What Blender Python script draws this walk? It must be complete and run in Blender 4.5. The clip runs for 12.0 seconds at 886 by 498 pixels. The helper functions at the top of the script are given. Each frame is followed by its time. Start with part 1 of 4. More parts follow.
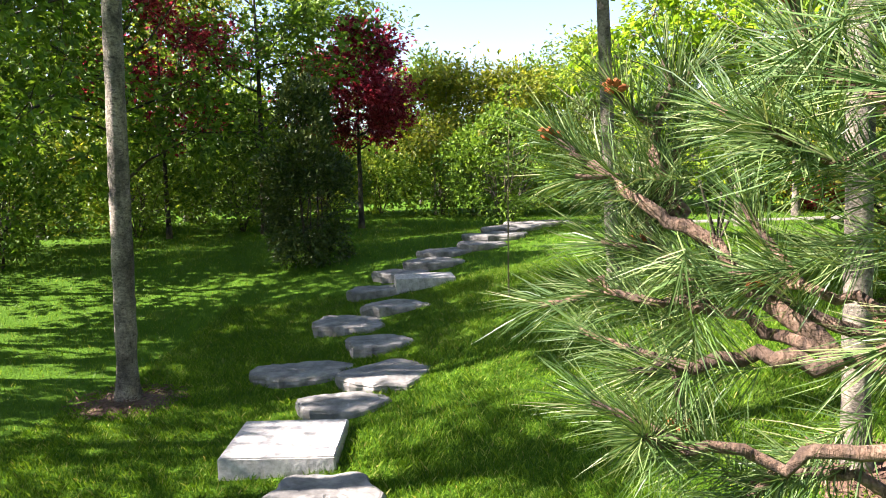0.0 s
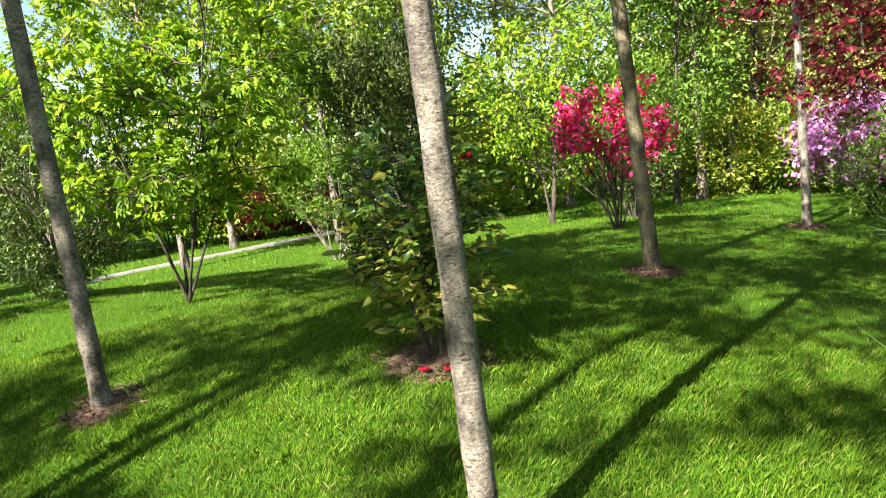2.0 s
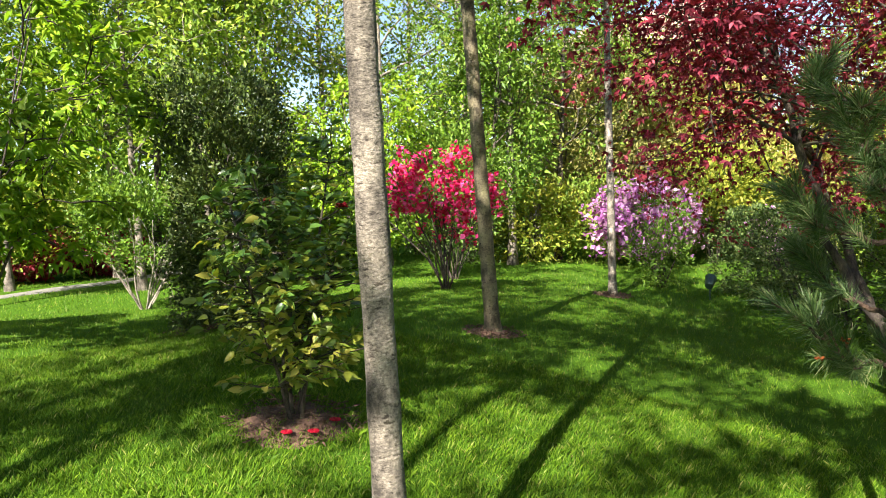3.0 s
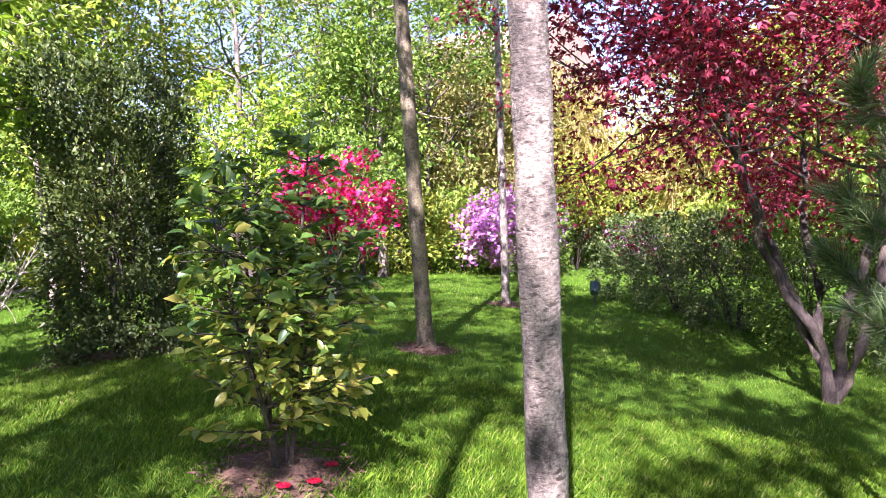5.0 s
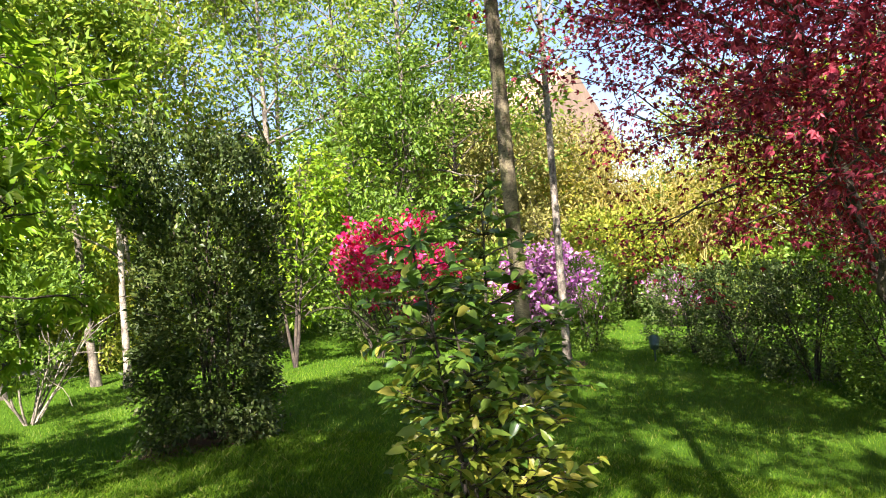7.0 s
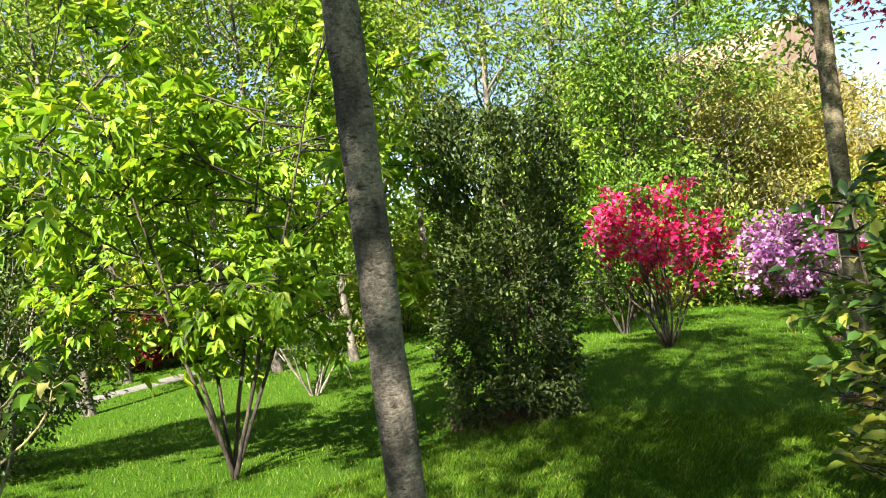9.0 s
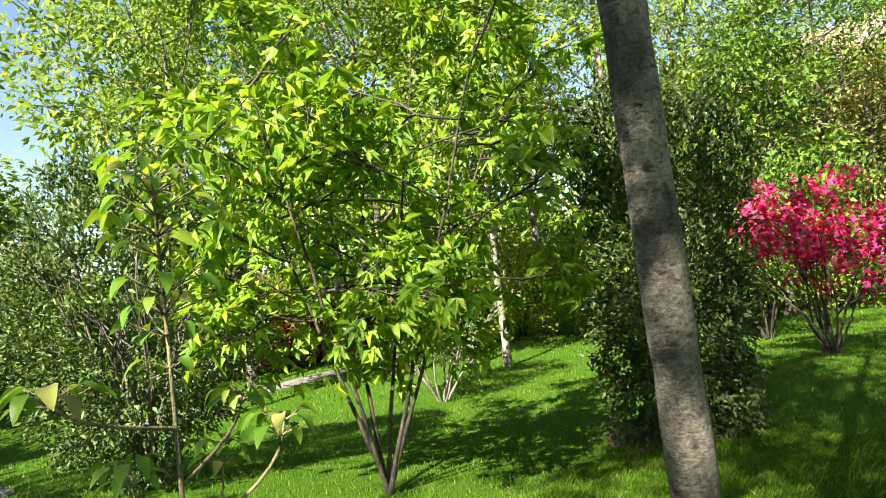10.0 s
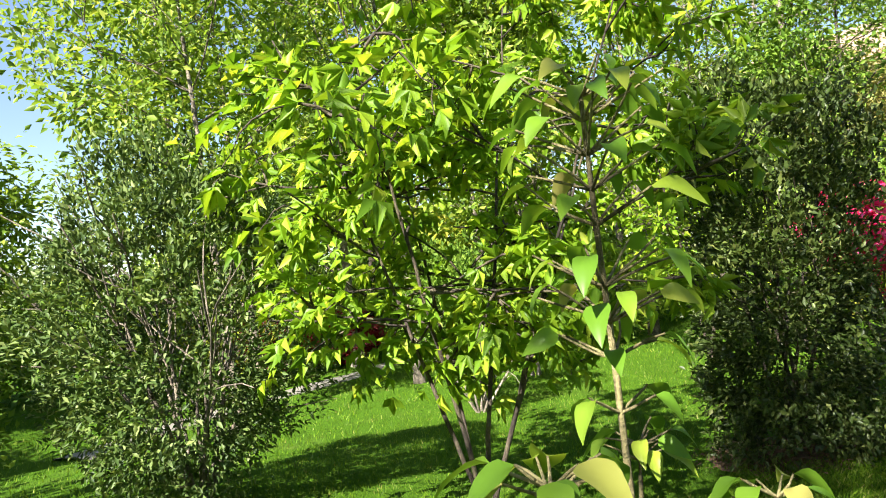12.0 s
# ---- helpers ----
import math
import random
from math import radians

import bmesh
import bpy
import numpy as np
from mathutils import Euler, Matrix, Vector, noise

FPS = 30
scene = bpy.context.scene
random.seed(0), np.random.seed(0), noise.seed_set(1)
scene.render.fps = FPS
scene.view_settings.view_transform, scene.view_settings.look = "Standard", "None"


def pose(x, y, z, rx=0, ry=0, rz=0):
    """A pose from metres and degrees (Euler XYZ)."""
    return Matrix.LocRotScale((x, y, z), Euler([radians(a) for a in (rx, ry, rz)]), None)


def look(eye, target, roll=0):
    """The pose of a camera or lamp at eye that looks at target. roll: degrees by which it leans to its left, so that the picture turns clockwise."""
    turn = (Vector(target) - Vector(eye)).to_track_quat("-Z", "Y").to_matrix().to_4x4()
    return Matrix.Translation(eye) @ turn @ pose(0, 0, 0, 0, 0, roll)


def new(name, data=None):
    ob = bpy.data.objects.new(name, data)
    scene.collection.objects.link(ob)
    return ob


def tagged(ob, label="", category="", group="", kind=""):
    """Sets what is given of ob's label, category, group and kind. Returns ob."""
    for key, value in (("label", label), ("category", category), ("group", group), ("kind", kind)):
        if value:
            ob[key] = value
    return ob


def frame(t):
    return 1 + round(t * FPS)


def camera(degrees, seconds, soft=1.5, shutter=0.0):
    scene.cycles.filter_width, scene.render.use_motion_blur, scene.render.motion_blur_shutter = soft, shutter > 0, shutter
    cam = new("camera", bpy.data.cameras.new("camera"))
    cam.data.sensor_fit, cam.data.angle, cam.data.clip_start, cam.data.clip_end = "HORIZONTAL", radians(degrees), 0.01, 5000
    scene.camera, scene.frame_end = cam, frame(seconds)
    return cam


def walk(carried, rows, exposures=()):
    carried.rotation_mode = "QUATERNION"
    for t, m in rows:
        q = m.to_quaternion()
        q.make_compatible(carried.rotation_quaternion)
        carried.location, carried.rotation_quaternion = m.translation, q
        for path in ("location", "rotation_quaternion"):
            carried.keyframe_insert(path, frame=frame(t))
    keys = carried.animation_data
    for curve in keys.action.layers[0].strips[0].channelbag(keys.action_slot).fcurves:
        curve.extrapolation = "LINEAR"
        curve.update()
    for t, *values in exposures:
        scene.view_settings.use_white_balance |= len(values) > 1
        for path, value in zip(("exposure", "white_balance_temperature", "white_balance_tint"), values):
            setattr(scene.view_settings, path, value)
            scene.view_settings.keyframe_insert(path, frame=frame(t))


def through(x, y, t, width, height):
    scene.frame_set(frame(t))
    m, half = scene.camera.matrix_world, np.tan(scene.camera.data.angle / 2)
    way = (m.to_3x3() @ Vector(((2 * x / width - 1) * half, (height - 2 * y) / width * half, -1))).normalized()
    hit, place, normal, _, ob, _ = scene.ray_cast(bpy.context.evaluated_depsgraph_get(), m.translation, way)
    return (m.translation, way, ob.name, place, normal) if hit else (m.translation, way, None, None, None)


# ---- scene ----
cam = camera(64.0, 12.0, soft=1.0)
PATH = [
    (0, (0.177, 0.243, 1.527), (0.077, 2.227, 1.296), -1.3),
    (0.5, (0.035, 0.532, 1.562), (0.015, 2.517, 1.322), -2.7),
    (1, (-0.056, 0.909, 1.697), (0.396, 2.835, 1.406), -6.3),
    (1.5, (0.015, 1.146, 1.689), (0.915, 2.910, 1.408), -6.0),
    (2, (0.094, 1.354, 1.727), (1.419, 2.832, 1.475), -6.3),
    (2.5, (0.070, 1.495, 1.685), (1.646, 2.713, 1.511), -2.7),
    (3, (-0.058, 1.757, 1.722), (1.640, 2.807, 1.592), -1.8),
    (3.2, (-0.100, 1.816, 1.751), (1.626, 2.819, 1.620), -1.7),
    (4.8, (0.027, 2.651, 1.691), (1.912, 3.308, 1.575), -1.8),
    (5, (-0.033, 2.739, 1.720), (1.865, 3.359, 1.607), -1.9),
    (5.5, (-0.053, 2.948, 1.749), (1.847, 3.562, 1.631), -1.9),
    (6, (0.003, 3.209, 1.783), (1.912, 3.799, 1.709), -1.9),
    (6.5, (-0.030, 3.423, 1.808), (1.894, 3.972, 1.819), -1.6),
    (6.7, (-0.096, 3.513, 1.853), (1.829, 4.054, 1.883), -3.2),
    (8.3, (-0.106, 4.202, 1.854), (1.655, 5.150, 1.907), -5.0),
    (8.5, (-0.170, 4.302, 1.846), (1.563, 5.297, 1.899), -5.1),
    (9, (-0.282, 4.513, 1.888), (1.407, 5.584, 1.910), -6.1),
    (9.5, (-0.249, 4.784, 1.870), (1.352, 5.983, 1.893), -7.4),
    (10, (-0.225, 5.037, 1.932), (1.304, 6.325, 1.989), -6.8),
    (10.5, (-0.296, 5.314, 1.936), (1.230, 6.605, 1.990), -7.5),
    (11, (-0.350, 5.543, 1.965), (1.221, 6.780, 1.998), -8.2),
    (11.5, (-0.279, 5.774, 1.966), (1.297, 7.004, 2.016), -8.6),
    (12, (-0.282, 5.950, 1.985), (1.287, 7.188, 2.046), -5.8),
]
walk(cam, [(t, look(eye, target, roll)) for t, eye, target, roll in PATH],
     exposures=[(0.0, 2.5, 6450, 24), (1.0, 2.35, 6500, 14), (2.5, 2.2, 6500, 16), (3.2, 2.1, 6500, 16), (4.8, 2.62, 5750, 48), (5.5, 2.58, 5750, 45), (6.5, 2.27, 6450, 30), (8.3, 2.1, 6550, 13), (12.0, 2.07, 6550, 13)])

# ---- light ----
SUN_FROM = Vector((-0.80, -0.10, 0.66)).normalized()
world = bpy.data.worlds.new("sky")
scene.world = world
world.use_nodes = True
wn = world.node_tree
sky = wn.nodes.new("ShaderNodeTexSky")
sky.sky_type = "NISHITA"
sky.sun_disc = False
sky.sun_elevation = math.asin(SUN_FROM.z)
sky.sun_rotation = math.atan2(SUN_FROM.x, SUN_FROM.y)
sky.air_density, sky.dust_density, sky.ozone_density = 1.0, 0.6, 1.3
wn.nodes["Background"].inputs["Strength"].default_value = 0.061
wn.links.new(sky.outputs[0], wn.nodes["Background"].inputs["Color"])
sun = new("sun", bpy.data.lights.new("sun", "SUN"))
sun.data.energy, sun.data.angle, sun.data.color = 5.0, radians(0.55), (1.0, 0.95, 0.86)
sun.matrix_world = look(SUN_FROM * 60, (0, 0, 0))


# ---- materials ----
def mat_new(name):
    m = bpy.data.materials.new(name)
    m.use_nodes = True
    return m, m.node_tree.nodes, m.node_tree.links, m.node_tree.nodes["Principled BSDF"]


def ramp(nodes, links, fac, stops):
    r = nodes.new("ShaderNodeValToRGB")
    while len(r.color_ramp.elements) < len(stops):
        r.color_ramp.elements.new(0.5)
    for e, (pos, col) in zip(r.color_ramp.elements, stops):
        e.position, e.color = pos, (*col, 1)
    links.new(fac, r.inputs["Fac"])
    return r.outputs["Color"]


def noise_tex(nodes, links, scale, detail=4.0, rough=0.55, stretch=None):
    tc = nodes.new("ShaderNodeTexCoord")
    n = nodes.new("ShaderNodeTexNoise")
    n.inputs["Scale"].default_value, n.inputs["Detail"].default_value, n.inputs["Roughness"].default_value = scale, detail, rough
    src = tc.outputs["Object"]
    if stretch:
        mp = nodes.new("ShaderNodeMapping")
        mp.inputs["Scale"].default_value = stretch
        links.new(src, mp.inputs["Vector"])
        src = mp.outputs["Vector"]
    links.new(src, n.inputs["Vector"])
    return n.outputs["Fac"]


def mix_col(nodes, links, fac, a, b, blend="MIX"):
    m = nodes.new("ShaderNodeMix")
    m.data_type, m.blend_type = "RGBA", blend
    if isinstance(fac, float):
        m.inputs["Factor"].default_value = fac
    else:
        links.new(fac, m.inputs["Factor"])
    for sock, v in ((m.inputs[6], a), (m.inputs[7], b)):
        if isinstance(v, tuple):
            sock.default_value = (*v, 1)
        else:
            links.new(v, sock)
    return m.outputs[2]


def bump(nodes, links, bsdf, height, strength, dist):
    b = nodes.new("ShaderNodeBump")
    b.inputs["Strength"].default_value, b.inputs["Distance"].default_value = strength, dist
    links.new(height, b.inputs["Height"])
    links.new(b.outputs["Normal"], bsdf.inputs["Normal"])


def leaf_mat(name, stops, rough=0.5, through=0.4, glow=(1.15, 1.1, 0.55), spec=0.25):
    """A leaf: colour differs from leaf to leaf and from bough to bough; light shines through it."""
    m, n, l, b = mat_new(name)
    geo = n.new("ShaderNodeNewGeometry")
    col = ramp(n, l, geo.outputs["Random Per Island"], stops)
    big = noise_tex(n, l, 1.3, 2.0)
    shade = ramp(n, l, big, [(0.3, (0.72, 0.74, 0.72)), (0.7, (1.15, 1.12, 1.0))])
    col = mix_col(n, l, 1.0, col, shade, "MULTIPLY")
    l.new(col, b.inputs["Base Color"])
    b.inputs["Roughness"].default_value = rough
    b.inputs["Specular IOR Level"].default_value = spec
    tr = n.new("ShaderNodeBsdfTranslucent")
    l.new(mix_col(n, l, 1.0, col, glow, "MULTIPLY"), tr.inputs["Color"])
    mx = n.new("ShaderNodeMixShader")
    mx.inputs["Fac"].default_value = through
    l.new(b.outputs[0], mx.inputs[1])
    l.new(tr.outputs[0], mx.inputs[2])
    l.new(mx.outputs[0], n["Material Output"].inputs["Surface"])
    return m


def bark_mat(name, dark, mid, light, rings=True, moss=0.0):
    m, n, l, b = mat_new(name)
    fine = noise_tex(n, l, 110, 5, 0.65, (0.8, 0.8, 1.2))
    band = noise_tex(n, l, 55, 6, 0.72, (0.85, 0.85, 1.3) if rings else (1.5, 1.5, 0.3))
    big = noise_tex(n, l, 8.0, 5, 0.65, (1.0, 1.0, 0.6))
    col = ramp(n, l, fine, [(0.2, dark), (0.5, mid), (0.8, light)])
    rings_col = ramp(n, l, band, [(0.36, (0.30, 0.27, 0.24)), (0.46, (0.85, 0.84, 0.83)), (0.66, (1.2, 1.18, 1.14))])
    col = mix_col(n, l, 0.85, col, rings_col, "MULTIPLY")
    blot = ramp(n, l, big, [(0.38, (0.30, 0.28, 0.25)), (0.48, (0.85, 0.83, 0.79)), (0.58, (1.5, 1.47, 1.40))])
    col = mix_col(n, l, 0.9, col, blot, "MULTIPLY")
    crack = noise_tex(n, l, 38, 3, 0.6, (0.6, 0.6, 1.7) if rings else (2.2, 2.2, 0.3))
    col = mix_col(n, l, 1.0, col, ramp(n, l, crack, [(0.33, (0.35, 0.32, 0.29)), (0.39, (1.1, 1.1, 1.1))]), "MULTIPLY")
    if moss:
        col = mix_col(n, l, ramp(n, l, big, [(0.5, (0, 0, 0)), (0.75, (moss, moss, moss))]), col, (0.16, 0.17, 0.05))
    l.new(col, b.inputs["Base Color"])
    b.inputs["Roughness"].default_value = 0.85
    add = n.new("ShaderNodeMath")
    l.new(fine, add.inputs[0])
    l.new(band, add.inputs[1])
    add2 = n.new("ShaderNodeMath")
    l.new(add.outputs[0], add2.inputs[0])
    l.new(crack, add2.inputs[1])
    bump(n, l, b, add2.outputs[0], 0.9, 0.007)
    return m


def stone_mat(name, dark, mid, light, scale=9.0, rough=0.8):
    m, n, l, b = mat_new(name)
    f = noise_tex(n, l, scale, 8, 0.65)
    s = noise_tex(n, l, scale * 0.25, 3, 0.5)
    col = ramp(n, l, f, [(0.3, dark), (0.52, mid), (0.75, light)])
    col = mix_col(n, l, 0.8, col, ramp(n, l, s, [(0.35, (0.75, 0.76, 0.74)), (0.65, (1.1, 1.08, 1.03))]), "MULTIPLY")
    l.new(col, b.inputs["Base Color"])
    b.inputs["Roughness"].default_value = rough
    bump(n, l, b, f, 0.6, 0.012)
    return m


def lawn_mat():
    m, n, l, b = mat_new("lawn_soil")
    f = noise_tex(n, l, 60, 6, 0.7)
    s = noise_tex(n, l, 0.9, 4, 0.6)
    col = ramp(n, l, f, [(0.3, (0.030, 0.075, 0.005)), (0.55, (0.065, 0.15, 0.008)), (0.8, (0.11, 0.21, 0.014))])
    col = mix_col(n, l, ramp(n, l, s, [(0.58, (0, 0, 0)), (0.75, (0.55, 0.55, 0.55))]), col, (0.12, 0.15, 0.03))
    l.new(col, b.inputs["Base Color"])
    b.inputs["Roughness"].default_value = 0.95
    b.inputs["Specular IOR Level"].default_value = 0.08
    bump(n, l, b, f, 1.0, 0.03)
    return m


def flat_mat(name, a, c, scale=20.0, rough=0.8):
    m, n, l, b = mat_new(name)
    f = noise_tex(n, l, scale, 5, 0.6)
    l.new(ramp(n, l, f, [(0.3, a), (0.7, c)]), b.inputs["Base Color"])
    b.inputs["Roughness"].default_value = rough
    bump(n, l, b, f, 0.4, 0.01)
    return m


M_LAWN = lawn_mat()
M_GRASS = leaf_mat("grass_blade", [(0.0, (0.045, 0.115, 0.006)), (0.5, (0.095, 0.20, 0.010)), (0.88, (0.17, 0.28, 0.018)), (0.94, (0.22, 0.31, 0.06)), (1.0, (0.32, 0.31, 0.10))], 0.5, 0.38, spec=0.2)
M_BARK = bark_mat("grey_bark", (0.050, 0.042, 0.032), (0.150, 0.132, 0.104), (0.28, 0.255, 0.21))
M_BARK_DARK = bark_mat("brown_bark", (0.022, 0.017, 0.013), (0.055, 0.043, 0.033), (0.11, 0.088, 0.068), False, 0.35)
M_BARK_MOSS = bark_mat("mossy_bark", (0.06, 0.05, 0.03), (0.15, 0.13, 0.08), (0.25, 0.22, 0.14), True, 0.5)
M_BARK_PALE = bark_mat("pale_bark", (0.11, 0.095, 0.075), (0.24, 0.215, 0.175), (0.36, 0.33, 0.28))
M_BARK_PINE = bark_mat("pine_bark", (0.045, 0.026, 0.017), (0.12, 0.075, 0.048), (0.24, 0.175, 0.13), False)
M_STONE = stone_mat("field_stone", (0.07, 0.067, 0.06), (0.19, 0.183, 0.167), (0.33, 0.315, 0.285))
M_SLAB = stone_mat("pale_granite", (0.25, 0.24, 0.225), (0.40, 0.385, 0.36), (0.52, 0.505, 0.47), 30)
M_MULCH = flat_mat("wood_mulch", (0.045, 0.024, 0.015), (0.17, 0.095, 0.058), 45, 0.95)
M_PETAL_RED = leaf_mat("red_petal", [(0.0, (0.32, 0.004, 0.02)), (1.0, (0.52, 0.012, 0.04))], 0.5, 0.3, (1.1, 0.8, 0.8))
M_PINK = leaf_mat("pink_petal", [(0.0, (0.58, 0.010, 0.075)), (0.55, (0.80, 0.025, 0.17)), (1.0, (0.88, 0.16, 0.44))], 0.6, 0.4, (1.1, 0.9, 1.0))
M_PURPLE = leaf_mat("purple_petal", [(0.0, (0.42, 0.12, 0.44)), (0.5, (0.60, 0.26, 0.60)), (1.0, (0.78, 0.50, 0.74))], 0.6, 0.4, (1.05, 0.95, 1.05))
M_FRESH = leaf_mat("fresh_green_leaf", [(0.0, (0.115, 0.21, 0.030)), (0.5, (0.205, 0.325, 0.045)), (0.85, (0.31, 0.42, 0.065)), (1.0, (0.43, 0.49, 0.10))], 0.45, 0.45)
M_LIME = leaf_mat("lime_maple_leaf", [(0.0, (0.12, 0.25, 0.017)), (0.5, (0.22, 0.38, 0.024)), (0.85, (0.33, 0.48, 0.036)), (1.0, (0.44, 0.53, 0.06))], 0.42, 0.48)
M_YELLOW = leaf_mat("yellow_green_leaf", [(0.0, (0.16, 0.24, 0.03)), (0.6, (0.29, 0.34, 0.045)), (1.0, (0.44, 0.42, 0.07))], 0.5, 0.45)
M_MID = leaf_mat("mid_green_leaf", [(0.0, (0.064, 0.135, 0.018)), (0.5, (0.122, 0.230, 0.028)), (1.0, (0.22, 0.34, 0.05))], 0.45, 0.38)
M_DARK = leaf_mat("dark_glossy_leaf", [(0.0, (0.032, 0.055, 0.014)), (0.6, (0.062, 0.100, 0.024)), (0.88, (0.11, 0.15, 0.038)), (1.0, (0.19, 0.22, 0.07))], 0.42, 0.22, spec=0.3)
M_GREYGREEN = leaf_mat("grey_green_leaf", [(0.0, (0.042, 0.082, 0.022)), (0.6, (0.10, 0.165, 0.04)), (1.0, (0.21, 0.27, 0.09))], 0.5, 0.25)
M_CAMELLIA = leaf_mat("camellia_leaf", [(0.0, (0.047, 0.115, 0.019)), (0.6, (0.101, 0.203, 0.030)), (1.0, (0.230, 0.324, 0.047))], 0.3, 0.25, spec=0.6)
M_CAM_NEW = leaf_mat("young_camellia_leaf", [(0.0, (0.13, 0.20, 0.025)), (0.5, (0.24, 0.29, 0.035)), (0.85, (0.38, 0.38, 0.06)), (1.0, (0.46, 0.40, 0.09))], 0.4, 0.35, spec=0.4)
M_STEM = bark_mat("green_brown_stem", (0.09, 0.085, 0.035), (0.19, 0.17, 0.08), (0.30, 0.25, 0.14), False, 0.4)
M_BIGLEAF = leaf_mat("broad_green_leaf", [(0.0, (0.11, 0.24, 0.022)), (0.6, (0.20, 0.36, 0.035)), (0.9, (0.33, 0.43, 0.05)), (1.0, (0.40, 0.36, 0.12))], 0.4, 0.45)
M_REDLEAF = leaf_mat("crimson_leaf", [(0.0, (0.11, 0.010, 0.024)), (0.5, (0.24, 0.024, 0.050)), (1.0, (0.50, 0.085, 0.125))], 0.5, 0.45, (1.5, 0.75, 0.8), 0.35)
M_NEEDLE = leaf_mat("pine_needle", [(0.0, (0.045, 0.095, 0.03)), (0.5, (0.095, 0.17, 0.05)), (0.9, (0.20, 0.27, 0.10)), (1.0, (0.33, 0.34, 0.18))], 0.4, 0.2)
M_CANDLE = flat_mat("orange_pine_flower", (0.20, 0.040, 0.008), (0.38, 0.11, 0.02), 160)
M_GOLD = leaf_mat("golden_bamboo_leaf", [(0.0, (0.26, 0.24, 0.05)), (0.6, (0.42, 0.36, 0.09)), (1.0, (0.55, 0.46, 0.16))], 0.5, 0.4)
M_CULM = flat_mat("yellow_bamboo_culm", (0.30, 0.27, 0.08), (0.48, 0.42, 0.16), 25, 0.5)
M_GRAVEL = stone_mat("pale_gravel", (0.13, 0.12, 0.105), (0.22, 0.21, 0.185), (0.33, 0.31, 0.28), 60)
M_OLIVE = leaf_mat("olive_brown_leaf", [(0.0, (0.17, 0.19, 0.05)), (0.6, (0.31, 0.31, 0.09)), (1.0, (0.46, 0.40, 0.16))], 0.5, 0.35)
M_ROOF = flat_mat("brown_roof_tile", (0.23, 0.15, 0.105), (0.34, 0.24, 0.17), 3)
M_WALL = flat_mat("cream_render", (0.26, 0.22, 0.17), (0.34, 0.29, 0.23), 2)
M_WINDOW = flat_mat("dark_window_glass", (0.05, 0.06, 0.07), (0.08, 0.09, 0.10), 2, 0.1)
M_METAL = flat_mat("green_painted_metal", (0.02, 0.05, 0.04), (0.04, 0.08, 0.06), 30, 0.5)


# ---- shapes ----
rng = np.random.default_rng(7)


def mesh_np(name, verts, faces, mat, smooth=False):
    """One mesh from arrays; faces is (n, 3) or (n, 4)."""
    verts, faces = np.asarray(verts, np.float32), np.asarray(faces, np.int32)
    me = bpy.data.meshes.new(name)
    k = faces.shape[1]
    me.vertices.add(len(verts))
    me.vertices.foreach_set("co", verts.ravel())
    me.loops.add(faces.size)
    me.loops.foreach_set("vertex_index", faces.ravel())
    me.polygons.add(len(faces))
    me.polygons.foreach_set("loop_start", np.arange(0, faces.size, k, dtype=np.int32))
    if smooth:
        me.polygons.foreach_set("use_smooth", np.ones(len(faces), bool))
    me.materials.append(mat)
    me.update(calc_edges=True)
    return me


def part_np(name, verts, faces, mat, parent, label="", smooth=False):
    ob = new(name, mesh_np(name, verts, faces, mat, smooth))
    ob.parent = parent
    if label:
        tagged(ob, label)
    return ob


def part(name, bm, mat, parent, label=""):
    me = bpy.data.meshes.new(name)
    bm.to_mesh(me)
    bm.free()
    me.materials.append(mat)
    ob = new(name, me)
    ob.parent = parent
    if label:
        tagged(ob, label)
    return ob


def thing(name, x, y, z, label, category, group="", turn=0.0):
    """An Empty at the base of a thing; its chance numbers depend on its place alone."""
    global rng
    rng = np.random.default_rng(int(abs(x) * 1000 + abs(y) * 77777) + 3)
    ob = new(name)
    ob.matrix_basis = pose(x, y, z, 0, 0, turn)
    return tagged(ob, label, category, group)


def unit(v):
    v = np.asarray(v, float)
    return v / (np.linalg.norm(v, axis=-1, keepdims=True) + 1e-9)


def tubes(lines, sides=6):
    """Tapered round limbs: each line is (points, radii)."""
    vs, fs, base = [], [], 0
    ang = np.linspace(0, 2 * np.pi, sides, endpoint=False)
    for pts, rad in lines:
        pts, rad = np.asarray(pts, float), np.asarray(rad, float)
        d = unit(np.gradient(pts, axis=0))
        ref = np.where(np.abs(d[:, 2:3]) > 0.9, [[1.0, 0, 0]], [[0, 0, 1.0]])
        u = unit(np.cross(d, ref))
        w = np.cross(d, u)
        ring = pts[:, None] + rad[:, None, None] * (np.cos(ang)[None, :, None] * u[:, None] + np.sin(ang)[None, :, None] * w[:, None])
        vs.append(ring.reshape(-1, 3))
        n = len(pts)
        i, j = np.meshgrid(np.arange(n - 1), np.arange(sides), indexing="ij")
        a, b = i * sides + j, i * sides + (j + 1) % sides
        fs.append(np.stack([a, b, b + sides, a + sides], -1).reshape(-1, 4) + base)
        base += n * sides
    return np.concatenate(vs), np.concatenate(fs)


def bough(p, d, length, r0, r1, n=6, wander=0.18, lift=0.0, r=None):
    """A wandering line of points with tapering radii."""
    r = r or rng
    pts, d = [np.array(p, float)], unit(d)
    for _ in range(n):
        d = unit(d + r.normal(0, wander, 3) + [0, 0, lift])
        pts.append(pts[-1] + d * length / n)
    return np.array(pts), np.linspace(r0, r1, n + 1), d


